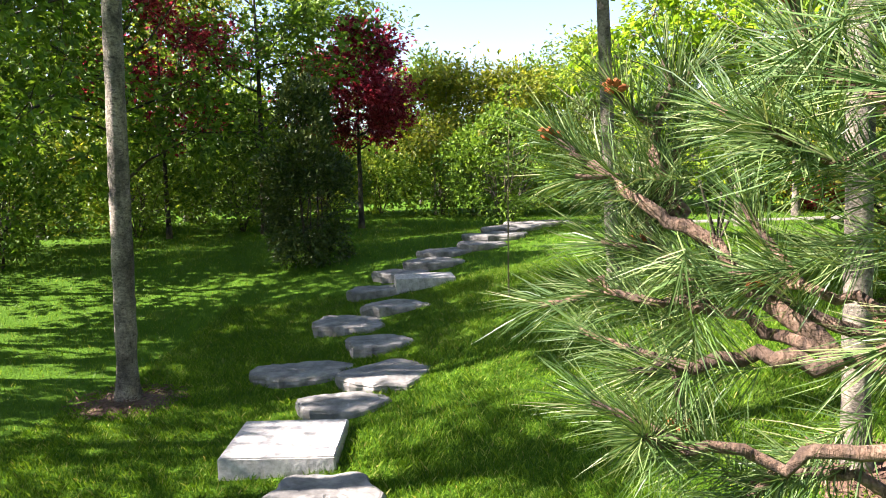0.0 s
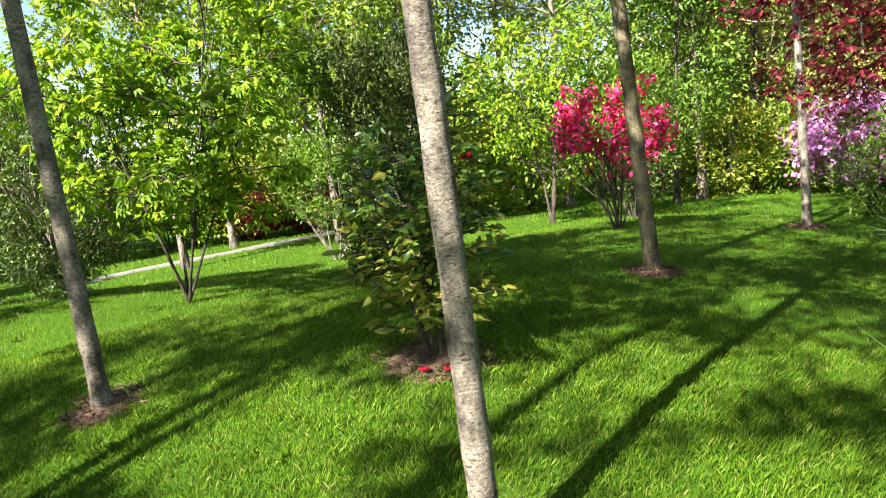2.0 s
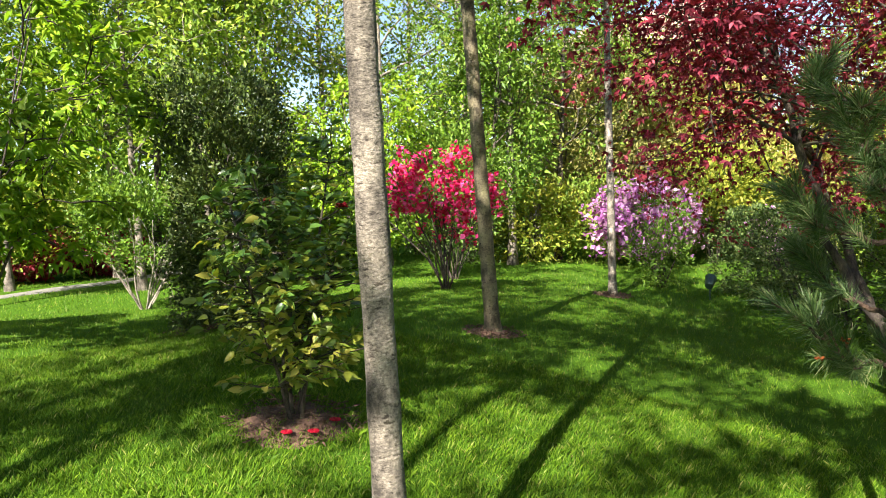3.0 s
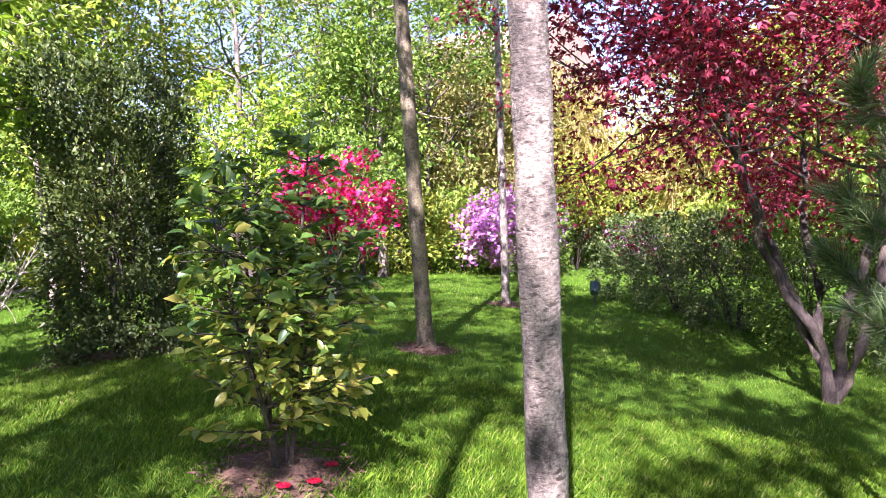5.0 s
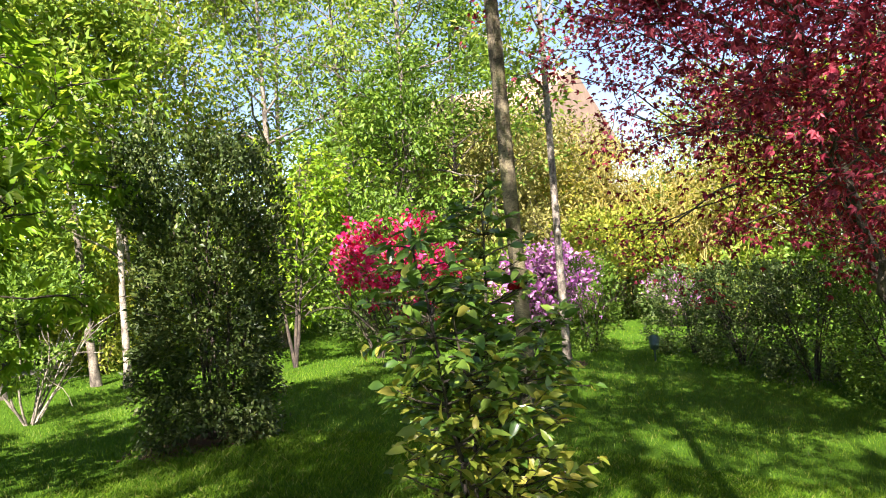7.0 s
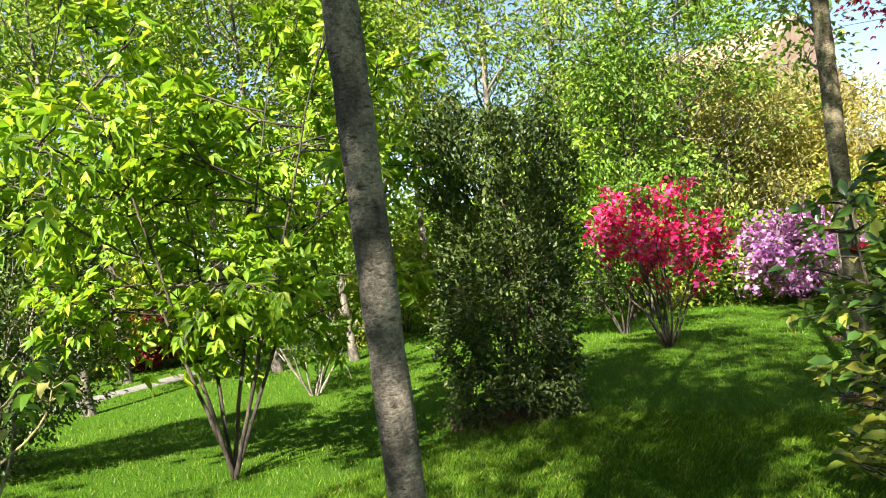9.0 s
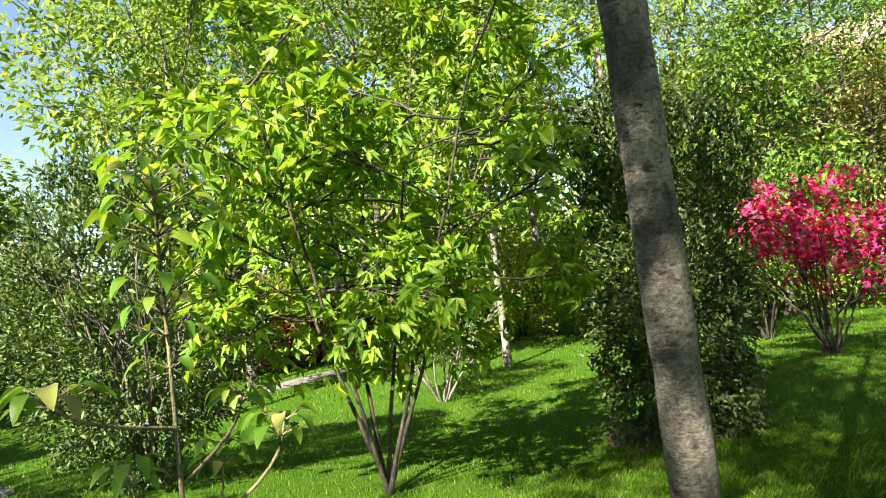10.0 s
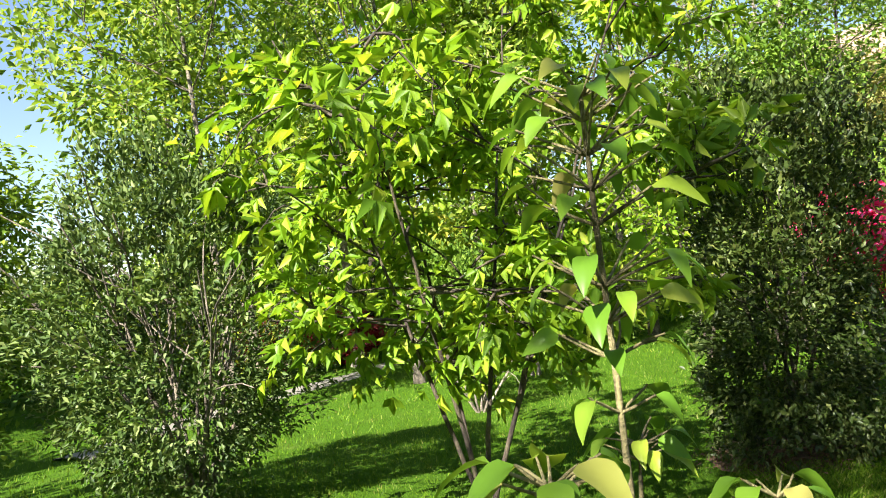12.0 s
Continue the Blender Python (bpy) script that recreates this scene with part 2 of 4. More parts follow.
def leaves(pos, aim, length, width=0.45, fold=0.25, droop=0.25, lobes=1, rich=False):
    """Leaves at pos that point along aim: folded blades, or several narrow lobes in a hand shape."""
    n = len(pos)
    aim = unit(aim)
    nor = unit(rng.normal(0, 0.6, (n, 3)) + [0, 0, 1.0])
    side = unit(np.cross(aim, nor))
    nor = np.cross(side, aim)
    length = np.broadcast_to(np.asarray(length, float), (n,))[:, None]
    V, F, base = [], [], 0
    for k in range(lobes):
        ang = (k - (lobes - 1) / 2) * 0.72
        a = aim * np.cos(ang) + side * np.sin(ang)
        s = side * np.cos(ang) - aim * np.sin(ang)
        ln = length * (1 - 0.28 * abs(ang))
        wd = length * width * (0.5 if lobes == 1 else 0.5)
        if rich:
            rows = [pos, pos + a * ln * .28 + s * wd * .85 + nor * ln * fold * .5, pos + a * ln * .62 + s * wd * .8 + nor * ln * (fold * .4 - droop * .3),
                    pos + a * ln - nor * ln * droop, pos + a * ln * .62 - s * wd * .8 + nor * ln * (fold * .4 - droop * .3),
                    pos + a * ln * .28 - s * wd * .85 + nor * ln * fold * .5, pos + a * ln * .45 - nor * ln * droop * .08]
            V.append(np.stack(rows, 1).reshape(-1, 3))
            tri = np.array([[0, 1, 6], [1, 2, 6], [2, 3, 6], [3, 4, 6], [4, 5, 6], [5, 0, 6]])
            F.append((np.arange(n)[:, None, None] * 7 + tri + base).reshape(-1, 3))
            base += 7 * n
        else:
            rows = [pos, pos + a * ln * .45 + s * wd + nor * ln * fold * .4, pos + a * ln - nor * ln * droop, pos + a * ln * .45 - s * wd + nor * ln * fold * .4]
            V.append(np.stack(rows, 1).reshape(-1, 3))
            tri = np.array([[0, 1, 2], [0, 2, 3]])
            F.append((np.arange(n)[:, None, None] * 4 + tri + base).reshape(-1, 3))
            base += 4 * n
    return np.concatenate(V), np.concatenate(F)


def fine_leaves(pos, aim, length, width=0.5, droop=0.45, fold=0.3, rows=8):
    """Broad leaves close to the eye: a curved blade with a folded midrib and a pointed tip."""
    V, F, base = [], [], 0
    for p, a, ln in zip(pos, unit(aim), length):
        nor = unit(rng.normal(0, 0.35, 3) + [0, 0, 1.0])
        s = unit(np.cross(a, nor))
        nor = np.cross(s, a)
        wave = rng.uniform(0, 6.28)
        for i in range(rows):
            u = i / (rows - 1)
            w = ln * width * 0.5 * (np.sin(np.pi * u ** 0.72) ** 0.85 + 0.012) * (1 - 0.12 * u)
            c = p + a * ln * (u - 0.18 * droop * u * u) - nor * ln * droop * u * u
            up = nor * w * fold + nor * w * 0.12 * np.sin(9 * u + wave)
            V += [c + s * w + up, c + s * w * 0.5 + up * 0.4, c, c - s * w * 0.5 + up * 0.4, c - s * w + up]
            if i < rows - 1:
                for k in range(4):
                    F.append((base + k, base + k + 1, base + k + 6, base + k + 5))
            base += 5
    return np.array(V), np.array(F)


def cloud(centres, dirs, count, sigma, flat=0.7):
    """Places and aims for count leaves scattered round the twig points."""
    k = rng.integers(0, len(centres), count)
    off = rng.normal(0, 1, (count, 3)) * [1, 1, flat] * sigma
    aim = dirs[k] * 0.6 + unit(off) * 0.8 + rng.normal(0, 0.5, (count, 3)) + [0, 0, -0.15]
    return centres[k] + off, aim


# ---- ground ----
MOUND_X, MOUND_Y = (-3, -0.8, 1.4, 3.6, 6, 9), (1, 3.2, 5.4, 7.6, 10)
MOUNDS = ((0.04, 0.14, -0.04, -0.07, 0.04), (-0.03, -0.13, -0.17, -0.05, 0.09), (-0.02, 0.04, 0.31, 0.13, 0.27),
          (0, 0.08, 0.19, -0.08, 0.08), (-0.01, 0, 0.18, 0.18, -0.05), (-0.01, -0.02, 0.09, 0.14, 0))


def gz(x, y):
    """Height of the lawn: gentle swells over a slope that rises along the path."""
    x, y = np.asarray(x, float), np.asarray(y, float)
    z = 0.159 + 0.155 * np.tanh((y - 5) / 5) + 0.008 * np.sin(3.1 * x) * np.sin(2.7 * y + 1)
    for cx, row in zip(MOUND_X, MOUNDS):
        for cy, amp in zip(MOUND_Y, row):
            z = z + amp * np.exp(-((x - cx) ** 2 + (y - cy) ** 2) / 6.48)
    return z


def h(x, y):
    return float(gz(x, y))


def ground_sheet():
    core = np.unique(np.concatenate([np.linspace(-14, 24, 153), np.linspace(-60, 70, 27), [-400, -180, 180, 400]]))
    gx, gy = np.meshgrid(core, core, indexing="ij")
    v = np.stack([gx, gy, gz(gx, gy)], -1).reshape(-1, 3)
    n = len(core)
    i, j = np.meshgrid(np.arange(n - 1), np.arange(n - 1), indexing="ij")
    a = i * n + j
    f = np.stack([a, a + n, a + n + 1, a + 1], -1).reshape(-1, 4)
    ob = new("ground", mesh_np("ground", v, f, M_LAWN, True))
    return tagged(ob, "green lawn over a low mound", "lawn", kind="structure")


def swirl(x, y, k):
    """A soft, patternless field between about -1 and 1 over the plan; k waves to the metre."""
    q = np.sin(k * (x * 6.1 + 1.7 * np.sin(k * y * 3.3))) + np.sin(k * (y * 5.3 + 1.9 * np.sin(k * x * 2.7 + 1.0)) + 2.0)
    return 0.5 * q * np.cos(k * (x * 1.9 - y * 2.3))


def lawn_grass(name, x0, x1, y0, y1, count, height, width, label, skip=(), inner=None, bend=True):
    """Blades of turf in tufts over one stretch of the plan; inner: a stretch that is left out."""
    x, y = rng.uniform(x0, x1, count), rng.uniform(y0, y1, count)
    keep = np.ones(count, bool)
    for sx, sy, r in skip:
        keep &= (x - sx) ** 2 + (y - sy) ** 2 > r * r
    if inner:
        keep &= ~((x > inner[0]) & (x < inner[1]) & (y > inner[2]) & (y < inner[3]))
    x, y = x[keep], y[keep]
    count = len(x)
    tuft = swirl(x, y, 2.3)
    p = np.stack([x, y, gz(x, y) - 0.006], -1)
    hh = height * rng.uniform(0.45, 1.3, count) * (1 + 0.30 * tuft + 0.20 * swirl(x, y, 0.45))
    comb = np.stack([swirl(x + 7, y, 0.9), swirl(x, y + 5, 0.9)], -1) * 0.18
    lean = (rng.normal(0, 0.36, (count, 2)) + comb) * hh[:, None]
    turn = rng.uniform(0, np.pi, count)
    w = width * rng.uniform(0.6, 1.3, count)
    side = np.stack([np.cos(turn) * w, np.sin(turn) * w, np.zeros(count)], -1)
    tip = p + np.concatenate([lean, hh[:, None]], -1)
    if bend:
        mid = p + np.stack([lean[:, 0] * .35, lean[:, 1] * .35, hh * .6], -1)
        v = np.stack([p - side, p + side, mid + side * .7, tip], 1).reshape(-1, 3)
        f = (np.arange(count)[:, None, None] * 4 + np.array([[0, 1, 2], [0, 2, 3]])).reshape(-1, 3)
    else:
        v = np.stack([p - side, p + side, tip], 1).reshape(-1, 3)
        f = np.arange(count * 3).reshape(-1, 3)
    ob = new(name, mesh_np(name, v, f, M_GRASS))
    return tagged(ob, label, "grass", kind="stuff")


# ---- trees and shrubs ----
def trunk_line(height, r0, r1, lean=(0, 0), wander=0.03, n=14, knots=0.0):
    z = np.linspace(-0.05, height, n)
    wob = np.cumsum(rng.normal(0, wander, (n, 2)), 0) * (height / n) * 0.5
    pts = np.stack([lean[0] * z + wob[:, 0] - wob[0, 0], lean[1] * z + wob[:, 1] - wob[0, 1], z], -1)
    rad = np.linspace(r0, r1, n) * (1 + rng.normal(0, knots, n))
    rad *= 1 + 0.42 * np.exp(-np.maximum(z, 0) / 0.07)
    return pts, rad


def crown(trunk_pts, trunk_rad, start, radius, limbs, rise=0.5, sub=4, twigs=3, profile=1.0, droop=0.0):
    """Limbs, branches and twigs on a trunk; returns the limb lines and the twig points with their aims."""
    groups, cen, dirs = [], [], []
    top = trunk_pts[-1, 2]
    for i in range(limbs):
        q = (i + rng.uniform(0, 1)) / limbs
        z = start + (top - start) * q * 0.97
        k = min(np.searchsorted(trunk_pts[:, 2], z), len(trunk_pts) - 1)
        p, r = trunk_pts[k], trunk_rad[k]
        az = i * 2.4 + rng.uniform(-0.5, 0.5)
        shape = np.sin(np.pi * (0.18 + 0.75 * q)) ** 0.7
        ln = radius * shape * rng.uniform(0.75, 1.15) * profile
        d = np.array([np.cos(az), np.sin(az), rise * rng.uniform(0.6, 1.5)])
        pts, rad, _ = bough(p, d, ln, max(r * 0.55, 0.008), 0.005, 6, 0.14, 0.05 - droop)
        lines = [(pts, rad)]
        groups.append(lines)
        for j in range(sub):
            s = rng.integers(2, 7)
            d2 = unit(pts[s] - pts[s - 1]) + rng.normal(0, 0.65, 3)
            p2, r2, _ = bough(pts[s], d2, ln * rng.uniform(0.3, 0.55), 0.009, 0.003, 4, 0.2, 0.03 - droop)
            lines.append((p2, r2))
            for m in range(1, 5):
                cen.append(p2[m])
                dirs.append(unit(p2[m] - p2[m - 1]))
            for _ in range(twigs):
                s2 = rng.integers(1, 5)
                d3 = unit(p2[s2] - p2[s2 - 1]) + rng.normal(0, 0.8, 3)
                p3, r3, _ = bough(p2[s2], d3, ln * rng.uniform(0.12, 0.28), 0.004, 0.002, 3, 0.25, -droop)
                lines.append((p3, r3))
                cen += [p3[2], p3[3]]
                dirs += [unit(p3[2] - p3[1]), unit(p3[3] - p3[2])]
    return groups, np.array(cen), np.array(dirs)


def make_tree(x, y, height, r0, label, leaf, bark, start=0.4, radius=1.6, limbs=14, count=9000, size=0.1, sigma=0.16, lean=(0, 0),
              name="tree", category="tree", lobes=1, width=0.5, rise=0.5, sub=4, twigs=3, stems=1, group="", sides=8, spread=0.25, droop=0.2, z=None, fall=0.0, split=False, taper=0.25, wobble=0.03, stem_wobble=0.07, rings=14):
    t = thing(name, x, y, h(x, y) if z is None else z, label, category, group)
    limb_groups, cen, dirs = [], [], []
    for s in range(stems):
        a = s * 2.399 + rng.uniform(-0.3, 0.3)
        ln = lean if stems == 1 else (lean[0] + spread * np.cos(a) * rng.uniform(0.6, 1.1), lean[1] + spread * np.sin(a) * rng.uniform(0.6, 1.1))
        pts, rad = trunk_line(height * (1 if s == 0 else rng.uniform(0.75, 1.0)), r0, r0 * taper, ln, wobble if stems == 1 else stem_wobble, rings if stems == 1 else 20, 0.0 if rings == 14 else 0.03)
        v, f = tubes([(pts, rad)], sides + 4)
        part_np("trunk" if stems < 4 else "stem", v, f, bark, t, smooth=True)
        g2, c2, d2 = crown(pts, rad, height * start, radius, limbs, rise, sub, twigs, droop=fall)
        limb_groups += g2
        cen.append(c2)
        dirs.append(d2)
    if split:
        for g in limb_groups:
            v, f = tubes(g[:1], 6)
            part_np("limb", v, f, bark, t, smooth=True)
        v, f = tubes([q for g in limb_groups for q in g[1:]], 4)
        tagged(part_np("twig_growth", v, f, bark, t, smooth=True), kind="stuff")
    else:
        v, f = tubes([q for g in limb_groups for q in g], 4)
        tagged(part_np("branchwork", v, f, bark, t, smooth=True), kind="stuff")
    p, a = cloud(np.concatenate(cen), np.concatenate(dirs), count, sigma)
    v, f = leaves(p, a, size * rng.uniform(0.65, 1.2, count), width, 0.25, droop, lobes)
    part_np("crown", v, f, leaf, t)
    return t


def make_shrub(x, y, label, leaf, count, size, shape, bark=None, stems=7, height=1.5, spread=0.3, name="shrub", category="shrub", lobes=1, width=0.5,
               gaps=0.0, extra=None, droop=0.15, shell=0.35, z=None, rich=False, freq=2.2, ragged=0.03):
    """A shrub: stems from one root and leaves through a volume. shape(n) gives points in it; gaps: how much of it is thin."""
    t = thing(name, x, y, h(x, y) if z is None else z, label, category)
    lines = []
    for s in range(stems):
        a = s * 2.399 + rng.uniform(-0.4, 0.4)
        d = (np.cos(a) * spread * rng.uniform(0.3, 1.2), np.sin(a) * spread * rng.uniform(0.3, 1.2), 1)
        pts, rad, _ = bough((0.04 * np.cos(a), 0.04 * np.sin(a), -0.03), d, height * rng.uniform(0.7, 0.95), 0.016, 0.005, 8, 0.09, 0.02)
        lines = [(pts, rad)]
        for _ in range(4):
            k = rng.integers(3, 8)
            p2, r2, _ = bough(pts[k], unit(pts[k] - pts[k - 1]) + rng.normal(0, 0.5, 3), height * 0.3, 0.007, 0.003, 4, 0.15)
            lines.append((p2, r2))
        v, f = tubes(lines, 5)
        part_np("stem", v, f, bark or M_BARK_DARK, t, smooth=True)
    p = shape(int(count * (1 + gaps * 2)))
    if gaps:
        off = rng.uniform(0, 50)
        val = np.array([noise.noise((a * freq + off, b * freq, c * freq)) for a, b, c in p[:, :3]])
        p = p[val > np.quantile(val, 1 - 1 / (1 + gaps * 2)) + rng.normal(0, 0.05, len(p))]
    p = p + rng.normal(0, ragged, p.shape) * [1, 1, 0.7]
    p[:, 2] = np.maximum(p[:, 2], 0.03)
    c = np.array([0, 0, p[:, 2].mean() * 0.7])
    a = unit(p - c) * 0.7 + rng.normal(0, 0.6, p.shape) + [0, 0, 0.25]
    v, f = leaves(p, a, size * rng.uniform(0.65, 1.25, len(p)), width, 0.22, droop, lobes, rich)
    part_np("foliage", v, f, leaf, t)
    if extra:
        extra(t, p)
    return t


def ball(rx, ry, rz, cz, hollow=0.5, low=-1.0):
    def f(n):
        d = unit(rng.normal(0, 1, (n, 3)))
        r = (hollow + (1 - hollow) * rng.uniform(0, 1, n)) ** 0.6
        q = d * r[:, None] * (1 + 0.10 * np.sin(d[:, :1] * 5 + d[:, 2:] * 4))
        q[:, 2] = np.maximum(q[:, 2], low)
        return q * [rx, ry, rz] + [0, 0, cz]
    return f


def column(r_low, r_mid, r_top, height, z0=0.05, power=1.0):
    """A clipped, roughly upright shape; radii at foot, middle and top."""
    def f(n):
        u = rng.uniform(0, 1, n)
        r = np.interp(u, [0, 0.25, 0.6, 0.95, 1.0], [r_low, r_mid * 1.02, r_mid, r_top, r_top * 0.85])
        a = rng.uniform(0, 2 * np.pi, n)
        q = np.sqrt(rng.uniform(0.25, 1, n)) * r * (1 + 0.10 * np.sin(3 * a + 7 * u) + 0.06 * np.sin(7 * a + 3))
        return np.stack([q * np.cos(a), q * np.sin(a), z0 + u * (height - z0) * (1 + 0.05 * np.sin(5 * a))], -1)
    return f


def mulch_ring(x, y, r, label, n=520):
    """A shallow ring of bark chips round a root."""
    t = thing("mulch_bed", x, y, h(x, y), label, "mulch")
    bm = bmesh.new()
    bmesh.ops.create_cone(bm, cap_ends=True, segments=20, radius1=r, radius2=r * 0.45, depth=0.035)
    for v in bm.verts:
        v.co.x += rng.normal(0, 0.025)
        v.co.y += rng.normal(0, 0.025)
        v.co.z += 0.012 + h(x + v.co.x, y + v.co.y) - h(x, y)
    part("soil", bm, M_MULCH, t)
    a, q = rng.uniform(0, 2 * np.pi, n), np.sqrt(rng.uniform(0.02, 1.25, n)) * r
    px, py = q * np.cos(a), q * np.sin(a)
    p = np.stack([px, py, gz(x + px, y + py) - h(x, y) + 0.045 * np.clip(1.2 - q / r, 0, 1) + 0.012], -1)
    v, f = leaves(p, rng.normal(0, 1, (n, 3)) * [1, 1, 0.25], rng.uniform(0.02, 0.065, n), 0.22, 0.1, 0.0)
    tagged(part_np("litter", v, f, M_MULCH, t), kind="stuff")
    return t


# ---- the ground and the path ----
ground_sheet()


def stepping_stone(x, y, rx, ry, turn, thick=0.062, label="flat grey natural stepping stone set in the lawn"):
    t = thing("stepping_stone", x, y, h(x, y), label, "stepping stone", "stepping stones of the garden path", turn)
    bm = bmesh.new()
    n = 34
    ph = rng.uniform(0, 6.28, 4)
    chip = rng.normal(0, 0.022, n)
    rings = []
    for zz, sc in ((-0.05, 0.95), (thick * 0.25, 1.0), (thick * 0.55, 0.985), (thick * 0.6, 1.0), (thick * 0.88, 0.975), (thick, 0.92), (thick * 1.03, 0.72), (thick * 1.02, 0.4)):
        ring = []
        rough = 1.0 if sc > 0.8 else 0.3
        for k in range(n):
            a = 2 * math.pi * k / n
            w = 1 + 0.09 * math.sin(2 * a + ph[0]) + 0.08 * math.sin(3 * a + ph[1]) + 0.05 * math.sin(5 * a + ph[2]) + 0.03 * math.sin(9 * a + ph[3])
            w += rough * (chip[k] + rng.normal(0, 0.010))
            e = 3.2
            sq = (abs(math.cos(a)) ** e + abs(math.sin(a)) ** e) ** (-1 / e)
            px, py = rx * sc * w * sq * math.cos(a), ry * sc * w * sq * math.sin(a)
            ring.append(bm.verts.new((px, py, zz + 0.009 * math.sin(14 * px + ph[0]) * math.sin(11 * py + ph[1]) + rng.normal(0, 0.0022) * (zz > 0))))
        rings.append(ring)
    for r1, r2 in zip(rings, rings[1:]):
        for k in range(n):
            bm.faces.new((r1[k], r1[(k + 1) % n], r2[(k + 1) % n], r2[k]))
    bm.faces.new(rings[-1])
    part("stone", bm, M_STONE, t)
    return t


def granite_slab(x, y, sx, sy, turn, thick=0.095, label="square sawn pale granite slab set in the lawn"):
    t = thing("granite_slab", x, y, h(x, y), label, "paving slab", "granite slabs of the garden path", turn)
    bm = bmesh.new()
    bmesh.ops.create_cube(bm, size=1.0)
    for v in bm.verts:
        v.co = Vector((v.co.x * sx, v.co.y * sy, v.co.z * (thick + 0.06) + thick / 2 - 0.03))
    bmesh.ops.bevel(bm, geom=list(bm.edges), offset=0.007, segments=2, affect="EDGES")
    part("slab", bm, M_SLAB, t)
    return t


STONES = [(-0.53, 3.22, 0.23, 0.19, 5), (-0.66, 4.33, 0.26, 0.17, 8), (-1.09, 5.06, 0.33, 0.21, 0), (-0.43, 4.79, 0.24, 0.30, -35),
          (-0.60, 5.53, 0.25, 0.19, 15), (-0.96, 6.27, 0.31, 0.25, -10), (-0.59, 6.62, 0.31, 0.17, 8), (-0.82, 7.33, 0.30, 0.18, 10),
          (-0.64, 7.84, 0.30, 0.19, 5), (-0.31, 8.12, 0.34, 0.20, -5), (-0.22, 8.58, 0.32, 0.19, 20), (0.2, 8.72, 0.28, 0.18, 0),
          (0.42, 9.15, 0.36, 0.25, 10), (0.62, 9.75, 0.36, 0.30, 40), (0.95, 10.4, 0.4, 0.34, 10), (1.3, 11.0, 0.30, 0.24, 30), (1.6, 11.9, 0.3, 0.26, 0)]
for s in STONES:
    stepping_stone(*s)
granite_slab(-0.83, 3.74, 0.57, 0.52, 3)
granite_slab(-0.38, 7.40, 0.60, 0.36, 10)
SKIP = [(s[0], s[1], 0.85 * max(s[2], s[3])) for s in STONES] + [(-0.83, 3.74, 0.30), (-0.38, 7.40, 0.24)]
NEAR = (-2.4, 4.8, 1.6, 7.4)
lawn_grass("lawn_grass", *NEAR, 430000, 0.035, 0.0015, "short bright green turf beside the stepping stones", SKIP)
lawn_grass("lawn_grass", -4.5, 9.5, 0.8, 11.5, 170000, 0.038, 0.0034, "mown green turf over the mound", SKIP, NEAR, False)
lawn_grass("lawn_grass", -9, 16, 0.5, 18, 110000, 0.05, 0.0065, "mown green turf at the lawn's far side", SKIP, (-4.5, 9.5, 0.8, 11.5), False)

# ---- the slim trunks by the path ----
SLIM = dict(split=True, taper=0.5, wobble=0.006, rings=90, name="tree", category="tree", group="slim young trees on the lawn")
make_tree(-2.12, 4.62, 7.5, 0.069, "slim tree with grey-brown bark in a mulch ring", M_MID, M_BARK, 0.5, 1.9, 14, 4000, 0.11, 0.075, (0.025, 0.016), **SLIM)
make_tree(1.205, 5.62, 7.5, 0.053, "slim leaning tree with grey ringed bark", M_FRESH, M_BARK, 0.5, 1.8, 15, 4300, 0.11, 0.08, (-0.044, 0.004), **SLIM)
make_tree(1.665, 3.03, 7.8, 0.054, "slim tree with pale sunlit ringed bark", M_FRESH, M_BARK, 0.5, 1.8, 15, 4300, 0.11, 0.08, (-0.022, 0.012), **SLIM)
make_tree(5.66, 4.78, 8.0, 0.070, "slim tree with olive-brown mossy bark", M_FRESH, M_BARK_MOSS, 0.52, 1.6, 13, 3200, 0.11, 0.09, (-0.096, 0.006), **SLIM)
make_tree(9.96, 5.07, 6.5, 0.062, "slim pale-barked young tree in a mulch ring", M_FRESH, M_BARK_PALE, 0.50, 1.3, 11, 1700, 0.12, 0.22, (-0.02, 0.0), **SLIM)
for mx, my, mr in ((-2.12, 4.62, 0.34), (1.205, 5.62, 0.22), (1.665, 3.03, 0.22), (5.66, 4.78, 0.26), (9.96, 5.07, 0.26), (2.69, 4.42, 0.32), (4.66, 7.2, 0.55)):
    mulch_ring(mx, my, mr, "ring of brown bark mulch round a stem")
# ---- shrubs on the lawn ----
def camellia_flowers(t, p):
    for q in p[p[:, 2] > 0.9][rng.integers(0, (p[:, 2] > 0.9).sum(), 2)]:
        bm = bmesh.new()
        for k in range(9):
            a = k * 2.4
            r = 0.010 + 0.002 * k
            bmesh.ops.create_icosphere(bm, subdivisions=1, radius=0.018, matrix=Matrix.Translation((q[0] + r * math.cos(a), q[1] + r * math.sin(a), q[2] + 0.004 * k % 0.02)))
        part("flower", bm, M_PETAL_RED, t, "red camellia flower")


